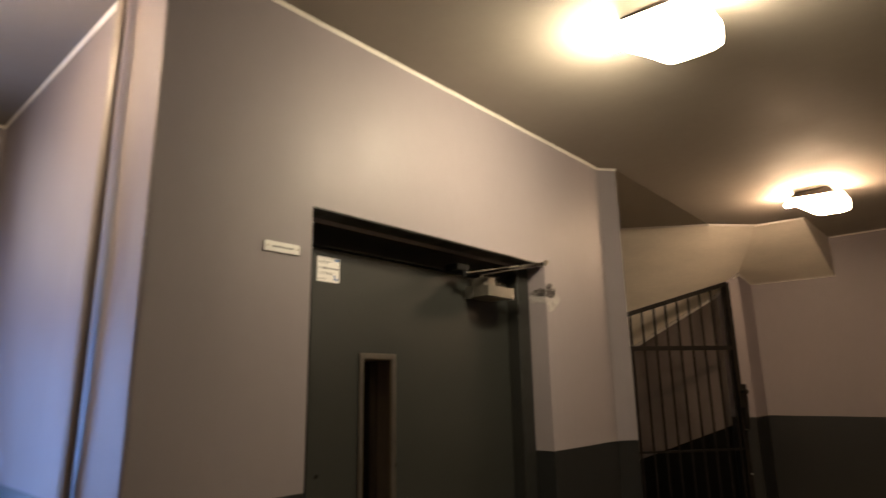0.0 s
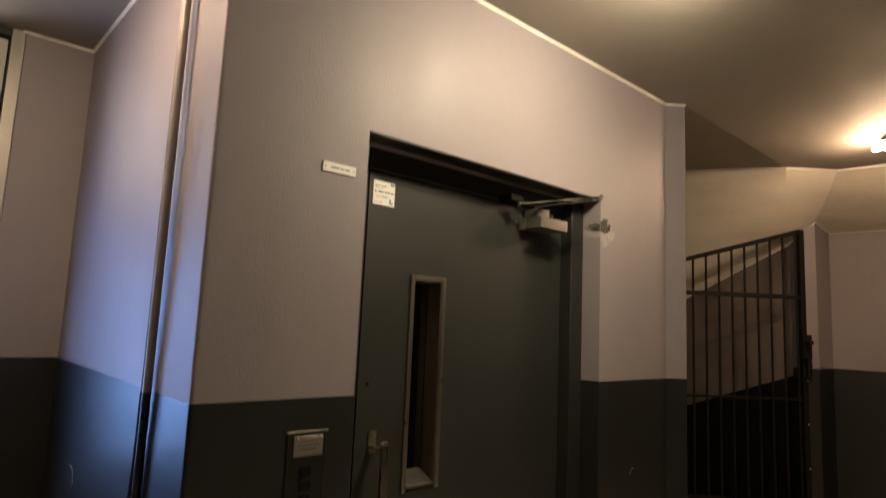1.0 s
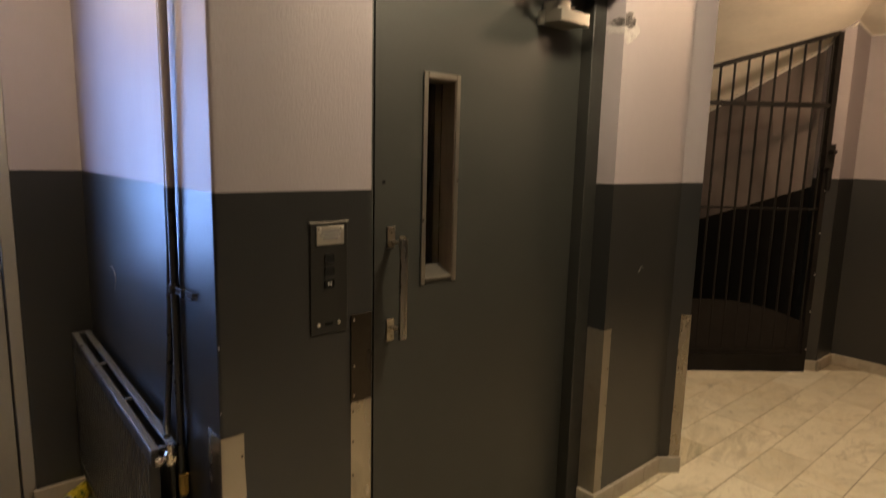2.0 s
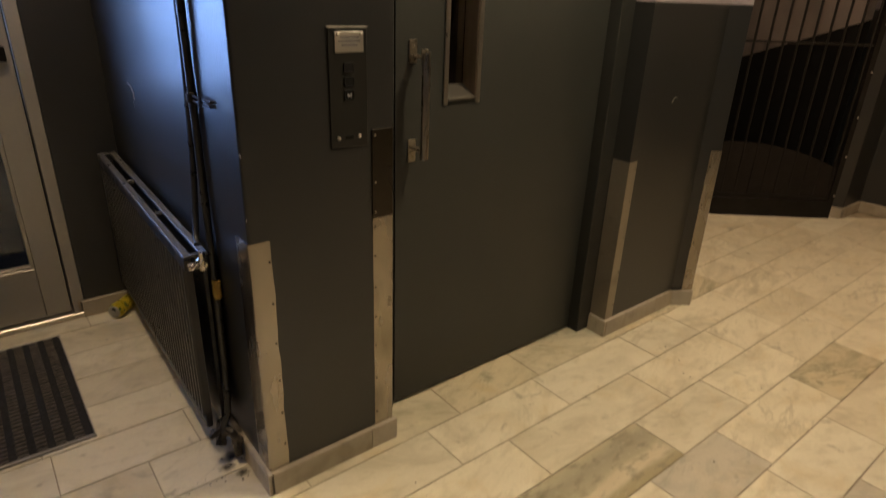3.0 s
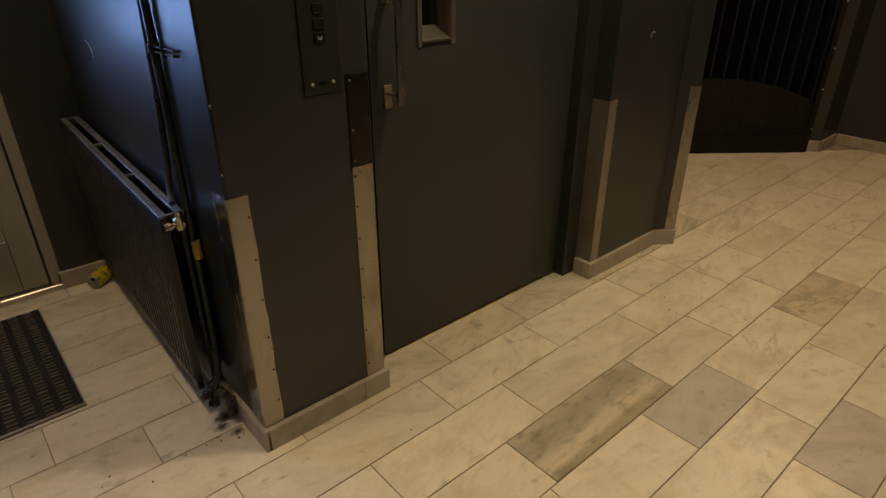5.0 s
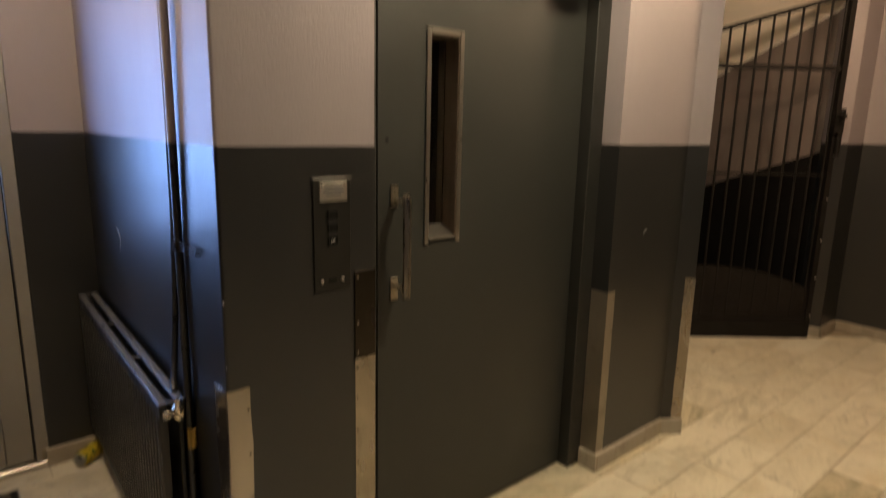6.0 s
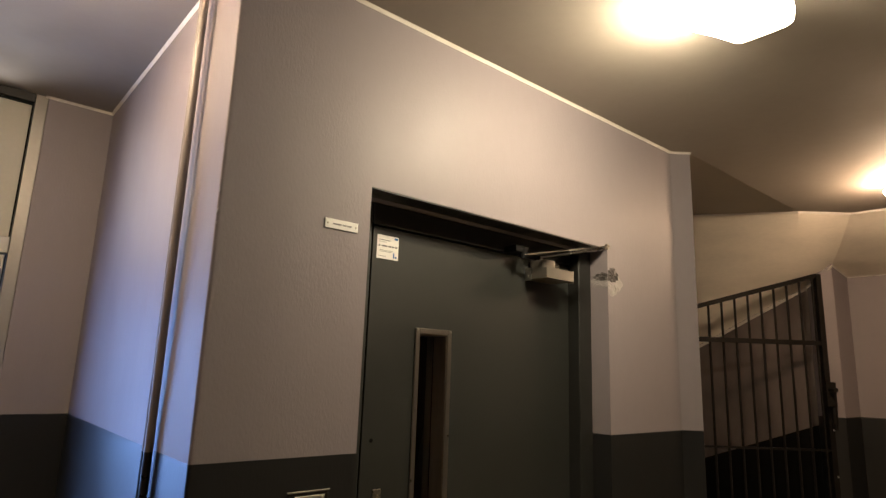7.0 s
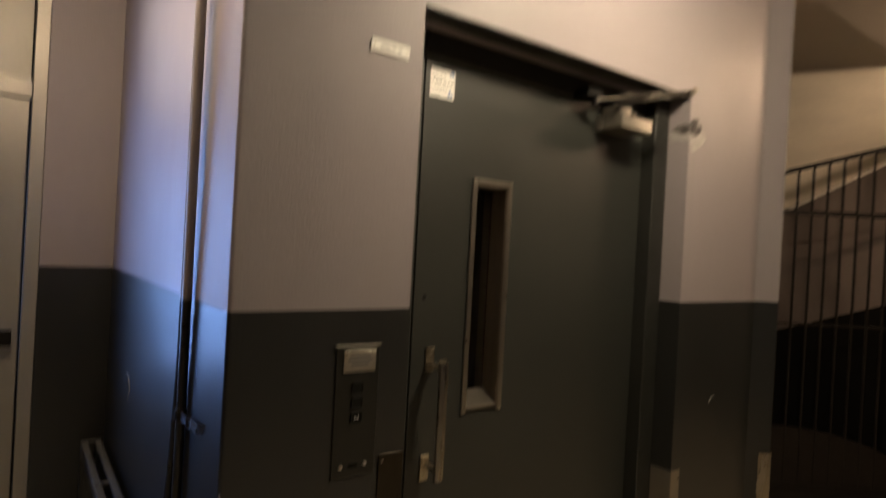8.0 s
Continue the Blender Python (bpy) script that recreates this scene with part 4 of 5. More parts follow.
# ---- street door in the niche ----
sd = fixed(new("door_2"), "aluminium framed glazed street door with frosted transom", "door")
PX0, PX1 = -1.62, -0.238
for x0, x1 in ((PX1 - 0.045, PX1 - 0.0008), (PX0 + 0.0008, PX0 + 0.045)):
    bm = bmesh.new()
    box(bm, x0, x1, BACK + 0.004, BACK + 0.075, 0.0, H - 0.001, 0.002)
    part("door_post", bm, M_ALU, sd)
# Strips added behind the gaps beside the leaf to block leaking light.
for x0, x1 in ((PX1 - 0.062, PX1 - 0.046), (PX0 + 0.046, PX0 + 0.062)):
    bm = bmesh.new()
    box(bm, x0, x1, BACK + 0.0765, BACK + 0.098, 0.0, 1.984)
    part("door_stop", bm, M_STEELDARK, sd)
bm = bmesh.new()
box(bm, PX0 + 0.046, PX1 - 0.046, BACK + 0.006, BACK + 0.075, 1.985, 2.050, 0.002)
part("transom_bar", bm, M_ALU, sd)
bm = bmesh.new()
box(bm, PX0 + 0.046, PX1 - 0.046, BACK + 0.006, BACK + 0.075, 2.615, H - 0.001, 0.002)
part("head_rail", bm, M_STEELDARK, sd)
bm = bmesh.new()
box(bm, PX0 + 0.046, PX1 - 0.050, BACK + 0.030, BACK + 0.040, 2.052, 2.612)
tp = part("transom_panel", bm, M_TRANSOM, sd, "frosted pale transom panel")
bm = bmesh.new()
for x0, x1, z0, z1 in ((PX1 - 0.052, PX1 - 0.046, 2.052, 2.612), (PX0 + 0.046, PX1 - 0.052, 2.606, 2.612)):
    box(bm, x0, x1, BACK + 0.020, BACK + 0.029, z0, z1)
part("gasket", bm, M_BLACK, tp)
bm = bmesh.new()
SX0, SX1 = PX0 + 0.052, PX1 - 0.052
box(bm, SX1 - 0.095, SX1, BACK + 0.016, BACK + 0.060, 0.030, 1.980, 0.003)
part("stile", bm, M_ALU, sd)
bm = bmesh.new()
box(bm, SX0, SX0 + 0.095, BACK + 0.016, BACK + 0.060, 0.030, 1.980, 0.003)
part("stile", bm, M_ALU, sd)
bm = bmesh.new()
box(bm, SX0 + 0.0955, SX1 - 0.0955, BACK + 0.017, BACK + 0.059, 0.030, 0.262, 0.003)
part("bottom_rail", bm, M_ALU, sd)
bm = bmesh.new()
box(bm, SX0 + 0.0955, SX1 - 0.0955, BACK + 0.017, BACK + 0.059, 1.895, 1.980, 0.003)
part("top_rail", bm, M_ALU, sd)
bm = bmesh.new()
for x0, x1, z0, z1 in ((SX1 - 0.108, SX1 - 0.0955, 0.262, 1.895), (SX0 + 0.0955, SX0 + 0.108, 0.262, 1.895), (SX0 + 0.108, SX1 - 0.108, 0.262, 0.274), (SX0 + 0.108, SX1 - 0.108, 1.883, 1.895)):
    box(bm, x0, x1, BACK + 0.022, BACK + 0.050, z0, z1, 0.001)
part("glazing_bead", bm, M_ALU, sd)
bm = bmesh.new()
box(bm, SX0 + 0.108, SX1 - 0.108, BACK + 0.034, BACK + 0.040, 0.274, 1.883)
pane = part("pane", bm, M_GLASS, sd)
pane.visible_shadow = False
bm = bmesh.new()
box(bm, SX0 + 0.02, SX1 - 0.02, BACK - 0.030, BACK - 0.012, 1.095, 1.150, 0.004)
for x in (SX0 + 0.05, SX1 - 0.06):
    box(bm, x, x + 0.02, BACK - 0.0115, BACK + 0.0155, 1.110, 1.135)
part("push_bar", bm, M_BLACK, sd, "dark push bar across the glass")
bm = bmesh.new()
box(bm, PX0, PX1 - 0.002, BACK - 0.012, BACK + 0.08, 0.0, 0.026, 0.004)
part("threshold", bm, M_STEEL, sd, "worn pale metal threshold")

# ---- entrance mat ----
mat = thing("door_mat", (-0.85, 0.95, 0), "black and grey ribbed entrance mat in metal rim", "door mat")
MX0, MX1, MY0, MY1 = -1.45, -0.364, 0.564, 1.322
bm = bmesh.new()
box(bm, MX0, MX1, MY0, MY1, 0.0008, 0.004)
part("backing", bm, M_MATR, mat)
bm = bmesh.new()
for x0, x1, y0, y1 in ((MX1 - 0.005, MX1, MY0, MY1), (MX0, MX0 + 0.005, MY0, MY1), (MX0 + 0.005, MX1 - 0.005, MY0, MY0 + 0.013), (MX0 + 0.005, MX1 - 0.005, MY1 - 0.005, MY1)):
    box(bm, x0, x1, y0, y1, 0.0008, 0.008, 0.001)
part("rim", bm, M_ALU, mat, "thin aluminium rim")
bm = bmesh.new()
x = MX1 - 0.008
k = 0
while x > MX0 + 0.03:
    grey = k % 2
    w = 0.030 if grey else 0.022
    if grey:
        y = MY0 + 0.018
        while y < MY1 - 0.012:
            box(bm, x - w, x, y, y + 0.007, 0.004, 0.0085 + random.uniform(-0.0008, 0.0008), mi=1)
            y += 0.0225
    else:
        box(bm, x - w, x - 0.002, MY0 + 0.014, MY1 - 0.006, 0.004, 0.0075, mi=0)
    x -= w
    k += 1
tagged(part("tread", bm, [M_MATR, M_MATP], mat), kind="stuff")

# ---- radiator ----
rad = thing("radiator", (-0.06, 0.26, 0), "dark painted fluted panel radiator on the wall", "radiator")
RX0, RX1, RY0, RY1, RZ0, RZ1 = -0.098, -0.036, 0.262, 1.432, 0.105, 0.695
bm = bmesh.new()
count = 34
pitch = (RY1 - RY0 - 0.03) / count
outer = []
for k in range(count):
    y = RY0 + 0.015 + k * pitch
    outer += [(RX0 + 0.010, y), (RX0 + 0.010, y + pitch * 0.42), (RX0 + 0.001, y + pitch * 0.56), (RX0 + 0.001, y + pitch * 0.86)]
pts = [(RX0 + 0.001, RY0), *outer, (RX0 + 0.001, RY1), (RX0 + 0.020, RY1), (RX0 + 0.020, RY0)]
prism(bm, pts, [RZ0 + 0.030, RZ1 - 0.045])
part("fluted_panel", bm, M_RAD, rad)
bm = bmesh.new()
box(bm, RX0, RX0 + 0.020, RY0, RY1, RZ1 - 0.0445, RZ1 - 0.006, 0.004, seg=2)
part("top_rail", bm, M_RAD, rad)
bm = bmesh.new()
box(bm, RX0, RX0 + 0.020, RY0, RY1, RZ0, RZ0 + 0.0295, 0.004, seg=2)
part("bottom_rail", bm, M_RAD, rad)
bm = bmesh.new()
box(bm, RX1 - 0.012, RX1, RY0 + 0.01, RY1 - 0.01, RZ0, RZ1 - 0.008, 0.002)
part("back_panel", bm, M_RAD, rad)
bm = bmesh.new()
box(bm, RX0 - 0.001, RX0 + 0.021, RY0 - 0.002, RY1 + 0.002, RZ1 - 0.0055, RZ1 + 0.004, 0.002)
box(bm, RX1 - 0.018, RX1 + 0.004, RY0 - 0.002, RY1 + 0.002, RZ1 - 0.0055, RZ1 + 0.004, 0.002)
for y in (RY0, RY0 + 0.37, RY0 + 0.74, RY1 - 0.012):
    box(bm, RX0 + 0.0215, RX1 - 0.0185, y, y + 0.012, RZ1 - 0.005, RZ1 + 0.0035, 0.001)
part("top_grille", bm, M_RADTOP, rad, "worn grey top grille")
for y in (RY0 + 0.15, RY1 - 0.15):
    bm = bmesh.new()
    box(bm, RX1, -0.0006, y - 0.015, y + 0.015, RZ0 + 0.05, RZ1 - 0.05, 0.002)
    part("bracket", bm, M_RAD, rad)
for z, kind in ((RZ1 - 0.012, "valve"), (RZ0 + 0.010, "lockshield")):
    bm = bmesh.new()
    lathe(bm, (-0.060, RY0 - 0.002, z), (0, -1, 0), [(0, 0.011), (0.018, 0.011), (0.019, 0.014), (0.032, 0.014), (0.033, 0.010), (0.050, 0.010)], 10)
    lathe(bm, (-0.060, RY0 - 0.040, z - 0.014), (0, 0, 1), [(0, 0.012), (0.020, 0.013), (0.030, 0.013), (0.034, 0.009), (0.052, 0.009)], 12)
    lathe(bm, (-0.072, RY0 - 0.040, z), (-1, 0, 0), [(0, 0.008), (0.012, 0.008), (0.013, 0.011), (0.026, 0.010)], 8)
    part(kind, bm, M_BRASS if kind == "valve" else M_PIPED, rad, "bright nickel valve" if kind == "valve" else "grimy dark valve", smooth=True)
bm = bmesh.new()
lathe(bm, (-0.060, RY0 - 0.010, 0.112), (0, -1, 0), [(0, 0.015), (0.012, 0.015), (0.013, 0.019), (0.034, 0.019), (0.035, 0.013), (0.052, 0.013)], 6)
lathe(bm, (-0.060, RY0 - 0.036, 0.106), (-0.4, -0.3, -1), [(0, 0.013), (0.030, 0.014), (0.032, 0.019), (0.044, 0.018)], 6)
lathe(bm, (-0.074, RY0 - 0.040, 0.118), (-0.9, -0.25, -0.25), [(0, 0.010), (0.010, 0.010), (0.011, 0.016), (0.022, 0.016), (0.023, 0.011), (0.034, 0.010)], 6)
part("union_nut", bm, M_UNION, rad, "grimy dark pipe union")
bm = bmesh.new()
sweep(bm, [(-0.056, RY0 - 0.045, 0.118), (-0.044, RY0 - 0.066, 0.112), (-0.036, RY0 - 0.078, 0.090), (-0.034, RY0 - 0.080, 0.030)], 0.0125, 12)
lathe(bm, (-0.034, RY0 - 0.080, 0.074), (0, 0, 1), [(0, 0.015), (0.003, 0.018), (0.018, 0.018), (0.021, 0.015)], 6)
part("return_elbow", bm, M_UNION, rad, "grimy return elbow")
bm = bmesh.new()
sweep(bm, [(-0.019, 0.262, 0.605), (-0.020, 0.260, 0.585), (-0.019, 0.262, 0.565), (-0.017, 0.266, 0.550)], 0.0125, 10)
part("hemp_wrap", bm, M_YELLOW, rad, "yellowed pipe wrapping")

rad.matrix_basis = Matrix.Translation((-0.056, 0.26, 0)) @ Matrix.Rotation(radians(-0.6), 4, "Z") @ Matrix.Rotation(radians(1.4), 4, "X")

# ---- heating pipes ----
PY = 0.200
pipes = thing("heating_pipe", (-0.03, PY, 0), "heating pipe painted mauve above and dark below dado", "pipe", "heating pipes")
bm = bmesh.new()
sweep(bm, [(-0.030, PY - 0.004, H), (-0.028, PY + 0.003, 2.0), (-0.017, PY + 0.043, DADO)], 0.0105, 16)
part("upper_length", bm, M_PIPEW, pipes, "mauve painted pipe", smooth=True)
bm = bmesh.new()
sweep(bm, [(-0.017, PY + 0.043, DADO), (-0.014, PY + 0.055, 1.12), (-0.014, PY + 0.058, 0.85), (-0.018, PY + 0.055, 0.40), (-0.024, PY + 0.041, 0.24), (-0.042, PY + 0.010, 0.165), (-0.058, PY + 0.014, 0.128)], 0.0105, 14)
part("lower_length", bm, M_PIPED, pipes, "dark painted pipe", smooth=True)
bm = bmesh.new()
lathe(bm, (-0.015, PY + 0.055, 1.106), (0, 0, 1), [(0, 0.0125), (0.002, 0.0140), (0.022, 0.0140), (0.024, 0.0125)], 14)
for z, y1 in ((1.123, 0.118), (1.111, 0.128)):
    rod(bm, (-0.016, PY + 0.045, z), (-0.012, y1, z + 0.002), 0.0028, 8)
    rod(bm, (-0.012, y1, z + 0.002), (-0.0006, y1 - 0.004, z + 0.002), 0.0026, 8)
    lathe(bm, (-0.015, PY - 0.015, z - 0.006), (0, 0, 1), [(0, 0.0055), (0.012, 0.0055)], 6)
part("clip", bm, M_IRON, pipes, "dark pipe clip")
pipes2 = thing("heating_pipe", (-0.026, 0.232, 0), "thin heating pipe running down to the radiator valve", "pipe", "heating pipes")
bm = bmesh.new()
sweep(bm, [(-0.026, 0.228, H), (-0.024, 0.238, 1.70), (-0.019, 0.260, DADO)], 0.0090, 16)
part("upper_length", bm, M_PIPEW, pipes2, "mauve painted pipe", smooth=True)
bm = bmesh.new()
sweep(bm, [(-0.019, 0.260, DADO), (-0.018, 0.270, 1.22), (-0.022, 0.288, 0.98), (-0.034, 0.286, 0.82), (-0.052, 0.250, 0.748), (-0.058, 0.226, 0.735)], 0.0090, 14)
part("lower_length", bm, M_PIPED, pipes2, "dark painted pipe", smooth=True)

# ---- drinks can ----
can = thing("drinks_can", (-0.09, 1.40, 0), "crushed yellow drinks can lying on the floor", "can")
can_way = Vector((0.085, 0.075, 0)).normalized()
can_a = Vector((-0.150, 1.350, 0.0335))
bm = bmesh.new()
lathe(bm, can_a + can_way * 0.008, can_way, [(0, 0.029), (0.008, 0.0328), (0.045, 0.0330), (0.060, 0.0315), (0.072, 0.0328), (0.104, 0.0328), (0.112, 0.027)], 22)
part("body", bm, M_CAN, can, smooth=True)
bm = bmesh.new()
lathe(bm, can_a + can_way * 0.0078, -can_way, [(0, 0.0285), (0.004, 0.0275), (0.006, 0.0265), (0.0055, 0.0245), (0.001, 0.0235)], 22)
part("lid", bm, M_TIN, can, "bare metal lid", smooth=True)
bm = bmesh.new()
tabp = can_a + can_way * 0.005 - Vector((0, 0, 0.004))
sideway = can_way.cross(Vector((0, 0, 1)))
vs = [bm.verts.new(tabp - can_way * 0.002 + sideway * s * 0.006 + Vector((0, 0, u))) for s, u in ((-1, -0.008), (1, -0.008), (1, 0.012), (-1, 0.012))]
bm.faces.new(vs)
bmesh.ops.solidify(bm, geom=list(bm.faces), thickness=0.001)
part("tab", bm, M_TIN, can)
bm = bmesh.new()
lathe(bm, can_a + can_way * 0.0062 + Vector((0, 0, 0.011)), -can_way, [(0, 0.010), (0.0012, 0.009)], 12)
part("opening", bm, M_BLACK, can, "dark drinking hole")

# ---- ceiling lamps ----
def ceiling_lamp(cx, cy, lit, bulbs, near_end, far_end, under):
    th = thing("ceiling_lamp", (cx, cy, H), "lit bent opal glass ceiling lamp on metal base", "ceiling lamp", "hall ceiling lamps")
    bm = bmesh.new()
    ends = []
    for s in (1, -1):
        for k in range(9):
            a = (math.pi / 2 if s < 0 else -math.pi / 2) + math.pi * k / 8
            ends.append((0.070 * s + 0.034 * math.cos(a), 0.034 * math.sin(a)))
    rings = []
    for x, f in ((-0.048, 0.90), (-0.044, 1.0), (0.044, 1.0), (0.048, 0.90)):
        rings.append([bm.verts.new((cx + x, cy + 0.050 + y * f, H - 0.036 + z * f)) for y, z in ends])
    for p, q in zip(rings, rings[1:]):
        for k in range(len(ends)):
            bm.faces.new((p[k], p[(k + 1) % len(ends)], q[(k + 1) % len(ends)], q[k]))
    bm.faces.new(rings[0])
    bm.faces.new(rings[-1])
    part("base", bm, M_BASELAMP, th, "brownish metal lamp base", smooth=True)
    bm = bmesh.new()
    profile = [(-0.102, 0.070), (-0.106, 0.040), (-0.104, 0.018), (-0.096, 0.006), (-0.080, 0.001), (-0.040, 0.0), (0.0, 0.0), (0.044, 0.002), (0.066, 0.010), (0.084, 0.026), (0.112, 0.046), (0.140, 0.066), (0.164, 0.082)]
    nx = 8
    rows = []
    for i in range(nx + 1):
        u = i / nx * 2 - 1
        wide = 1 - 0.08 * max(0.0, (abs(u) - 0.75) / 0.25) ** 2
        rows.append([bm.verts.new((cx + 0.098 * u, cy + y * wide, H - 0.131 + z + 0.004 * u * u)) for y, z in profile])
    for p, q in zip(rows, rows[1:]):
        for j in range(len(profile) - 1):
            bm.faces.new((p[j], q[j], q[j + 1], p[j + 1]))
    for row in (rows[0], rows[-1]):
        for j in range((len(row) - 1) // 2):
            quad = [row[j], row[j + 1], row[-2 - j], row[-1 - j]]
            if len(set(quad)) > 2:
                bm.faces.new(list(dict.fromkeys(quad)))
    bmesh.ops.recalc_face_normals(bm, faces=bm.faces)
    bmesh.ops.solidify(bm, geom=list(bm.faces), thickness=0.004)
    bmesh.ops.recalc_face_normals(bm, faces=bm.faces)
    # Every face gets its own glow strength, which steers the lamp's light.
    for f in bm.faces:
        if f.normal.z > 0.3:
            f.material_index = 1
        elif f.normal.x > 0.8:
            f.material_index = 3
        elif f.normal.z < -0.9:
            f.material_index = 4
        elif f.normal.x < -0.8 and f.calc_center_median().x < cx - 0.0975:
            f.material_index = 2
    part("glass_shade", bm, [lit, M_OPALUNLIT, near_end, far_end, under], th, "glowing bent opal glass", smooth=True)
    for s, bulb in zip((1, -1), bulbs):
        bm = bmesh.new()
        lathe(bm, (cx, cy + 0.050 + 0.105 * s, H - 0.055), (0, s, 0), [(0, 0.006), (0.004, 0.013), (0.014, 0.017), (0.026, 0.016), (0.035, 0.010), (0.038, 0.004)], 14)
        part("bulb", bm, bulb, th, "glowing lamp bulb", smooth=True)
        bm = bmesh.new()
        rod(bm, (cx + 0.040 * s, cy + 0.02, H - 0.129), (cx + 0.040 * s, cy + 0.02, H - 0.060), 0.004, 8)
        part("stem", bm, M_BASELAMP, th)
    return th


# The last lamp is never in view; it is added to brighten the niche.
for lx, ly, lit, bulbs, near_end, far_end, under in ((1.045, -0.775, M_LAMPGLASS, (M_TUBE, M_TUBEDIM), M_LAMPEND, M_OPALUNLIT, M_LAMPUNDER), (3.245, -0.745, M_LAMPFAR, (M_TUBEFAR, M_TUBEFARDIM), M_LAMPFAREND, M_OPALUNLIT, M_LAMPFAR), (-0.46, 0.17, M_LAMPUNSEEN, (M_TUBEUNSEEN, M_TUBEUNSEEN), M_LAMPUNSEEN, M_LAMPUNSEEN, M_LAMPUNSEEN)):
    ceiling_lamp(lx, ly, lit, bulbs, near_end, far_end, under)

# ---- stair gate ----
gate = thing("stair_gate", (*GATE_P, 0), "black iron bar gate closing off the cellar stairs", "gate")


def gp(s, z, off=0.0):
    p = GATE_P + GATE_D * s
    nrm = Vector((-GATE_D.y, GATE_D.x))
    return Vector((p.x + nrm.x * off, p.y + nrm.y * off, z))


def top_z(s):
    return 2.098 + (2.338 - 2.098) * (s + 0.02) / 0.83


S0, S1 = -0.50, 0.795
bar_specs = (("top_rail", gp(S0, top_z(S0)), gp(S1 + 0.012, top_z(S1 + 0.012))), ("middle_rail", gp(S0, 1.868), gp(S1, 1.868)), ("bottom_rail", gp(S0, 0.146), gp(S1, 0.146)))
for nm, a, b in bar_specs:
    bm = bmesh.new()
    bar(bm, a, b, 0.020, 0.032)
    part(nm, bm, M_IRON, gate)
bm = bmesh.new()
bar(bm, gp(S0, 1.168), gp(S1, 1.168), 0.012, 0.014)
part("lower_rail", bm, M_IRON, gate)
bm = bmesh.new()
cols = []
for k in range(15):
    sk = S0 + (S1 - S0) * k / 14
    zt = 0.52 - 0.16 * max(0.0, (k / 14 - 0.45) / 0.55) ** 2
    cols.append([bm.verts.new(gp(sk, z, o)) for z, o in ((0.006, -0.004), (zt, -0.004), (zt, 0.004), (0.006, 0.004))])
for c0, c1 in zip(cols, cols[1:]):
    for k in range(4):
        bm.faces.new((c0[k], c1[k], c1[(k + 1) % 4], c0[(k + 1) % 4]))
bm.faces.new(cols[0])
bm.faces.new(cols[-1])
part("kick_plate", bm, M_KICK, gate, "dark brown sheet plate")
bm = bmesh.new()
prism(bm, [tuple(gp(s, 0, o).xy) for s, o in ((S0, -0.020), (S1, -0.020), (S1, 0.012), (S0, 0.012))], [0.0, 0.122, 0.128])
part("sill_bar", bm, M_IRON, gate)
bm = bmesh.new()
prism(bm, [tuple(gp(s, 0, o).xy) for s, o in ((S1, -0.018), (S1 + 0.034, -0.018), (S1 + 0.034, 0.018), (S1, 0.018))], [0.0, top_z(S1) + 0.012])
post = part("post", bm, M_IRON, gate)
bm = bmesh.new()
prism(bm, [tuple(gp(s, 0, o).xy) for s, o in ((S0 - 0.03, -0.016), (S0, -0.016), (S0, 0.016), (S0 - 0.03, 0.016))], [0.0, top_z(S0) + 0.012])
part("post", bm, M_IRON, gate)
s = 0.774
while s > S0 + 0.03:
    bm = bmesh.new()
    rod(bm, gp(s, 0.15), gp(s, top_z(s)), 0.0082, 8)
    part("bar", bm, M_IRON, gate, smooth=True)
    s -= 0.0925
bm = bmesh.new()
bar(bm, gp(0.775, 1.53, -0.03), gp(0.838, 1.53, -0.03), 0.05, 0.16)
lathe(bm, gp(0.80, 1.56, -0.055), gp(0, 0, -1) - gp(0, 0, 0), [(0, 0.014), (0.03, 0.012), (0.05, 0.012), (0.055, 0.016), (0.06, 0.010)], 10)
lathe(bm, gp(0.83, 1.46, -0.030), (0, 0, -1), [(0, 0.018), (0.12, 0.016), (0.16, 0.012)], 10)
part("lock_box", bm, M_IRON, gate)
for z in (1.005, 0.714, 0.446, 0.168, 1.30):
    bm = bmesh.new()
    lathe(bm, gp(0.823, z, -0.018), gp(0, 0, -1) - gp(0, 0, 0), [(0, 0.006), (0.003, 0.006), (0.005, 0.003)], 8)
    part("bolt", bm, M_STEEL, post)

# ---- cellar stairs behind the gate ----
stairs = fixed(new("stairs"), "dark stone cellar stairs going down behind the gate", "stairs")
for k in range(7):
    bm = bmesh.new()
    box(bm, 3.13, 4.299, 0.72 + 0.27 * k, 1.01 + 0.27 * k, -0.17 * (k + 1) - 0.17, -0.17 * (k + 1), 0.004)
    part("step", bm, M_STONE, stairs)

# ---- specks on the floor ----
grit = bmesh.new()
for k in range(70):
    if k < 26:
        x, y = -0.07 + random.gauss(0, 0.05), 0.17 + random.gauss(0, 0.04)
    else:
        x, y = random.uniform(-0.5, 2.0), random.uniform(-1.1, 0.3)
    if x > -0.017 and y > -0.017:
        continue
    r = random.uniform(0.001, 0.004)
    c = grit.verts.new((x, y, 0.0005 + r * 0.8))
    ring = [grit.verts.new((x + r * random.uniform(0.6, 1.4) * math.cos(a), y + r * random.uniform(0.6, 1.4) * math.sin(a), 0.0005)) for a in (0, 1.26, 2.5, 3.8, 5.0)]
    for i in range(5):
        grit.faces.new((ring[i], ring[(i + 1) % 5], c))
tagged(part("floor_grit", grit, M_DUST), "dark grit and crumbs scattered on marble tiles", "dirt", kind="stuff")

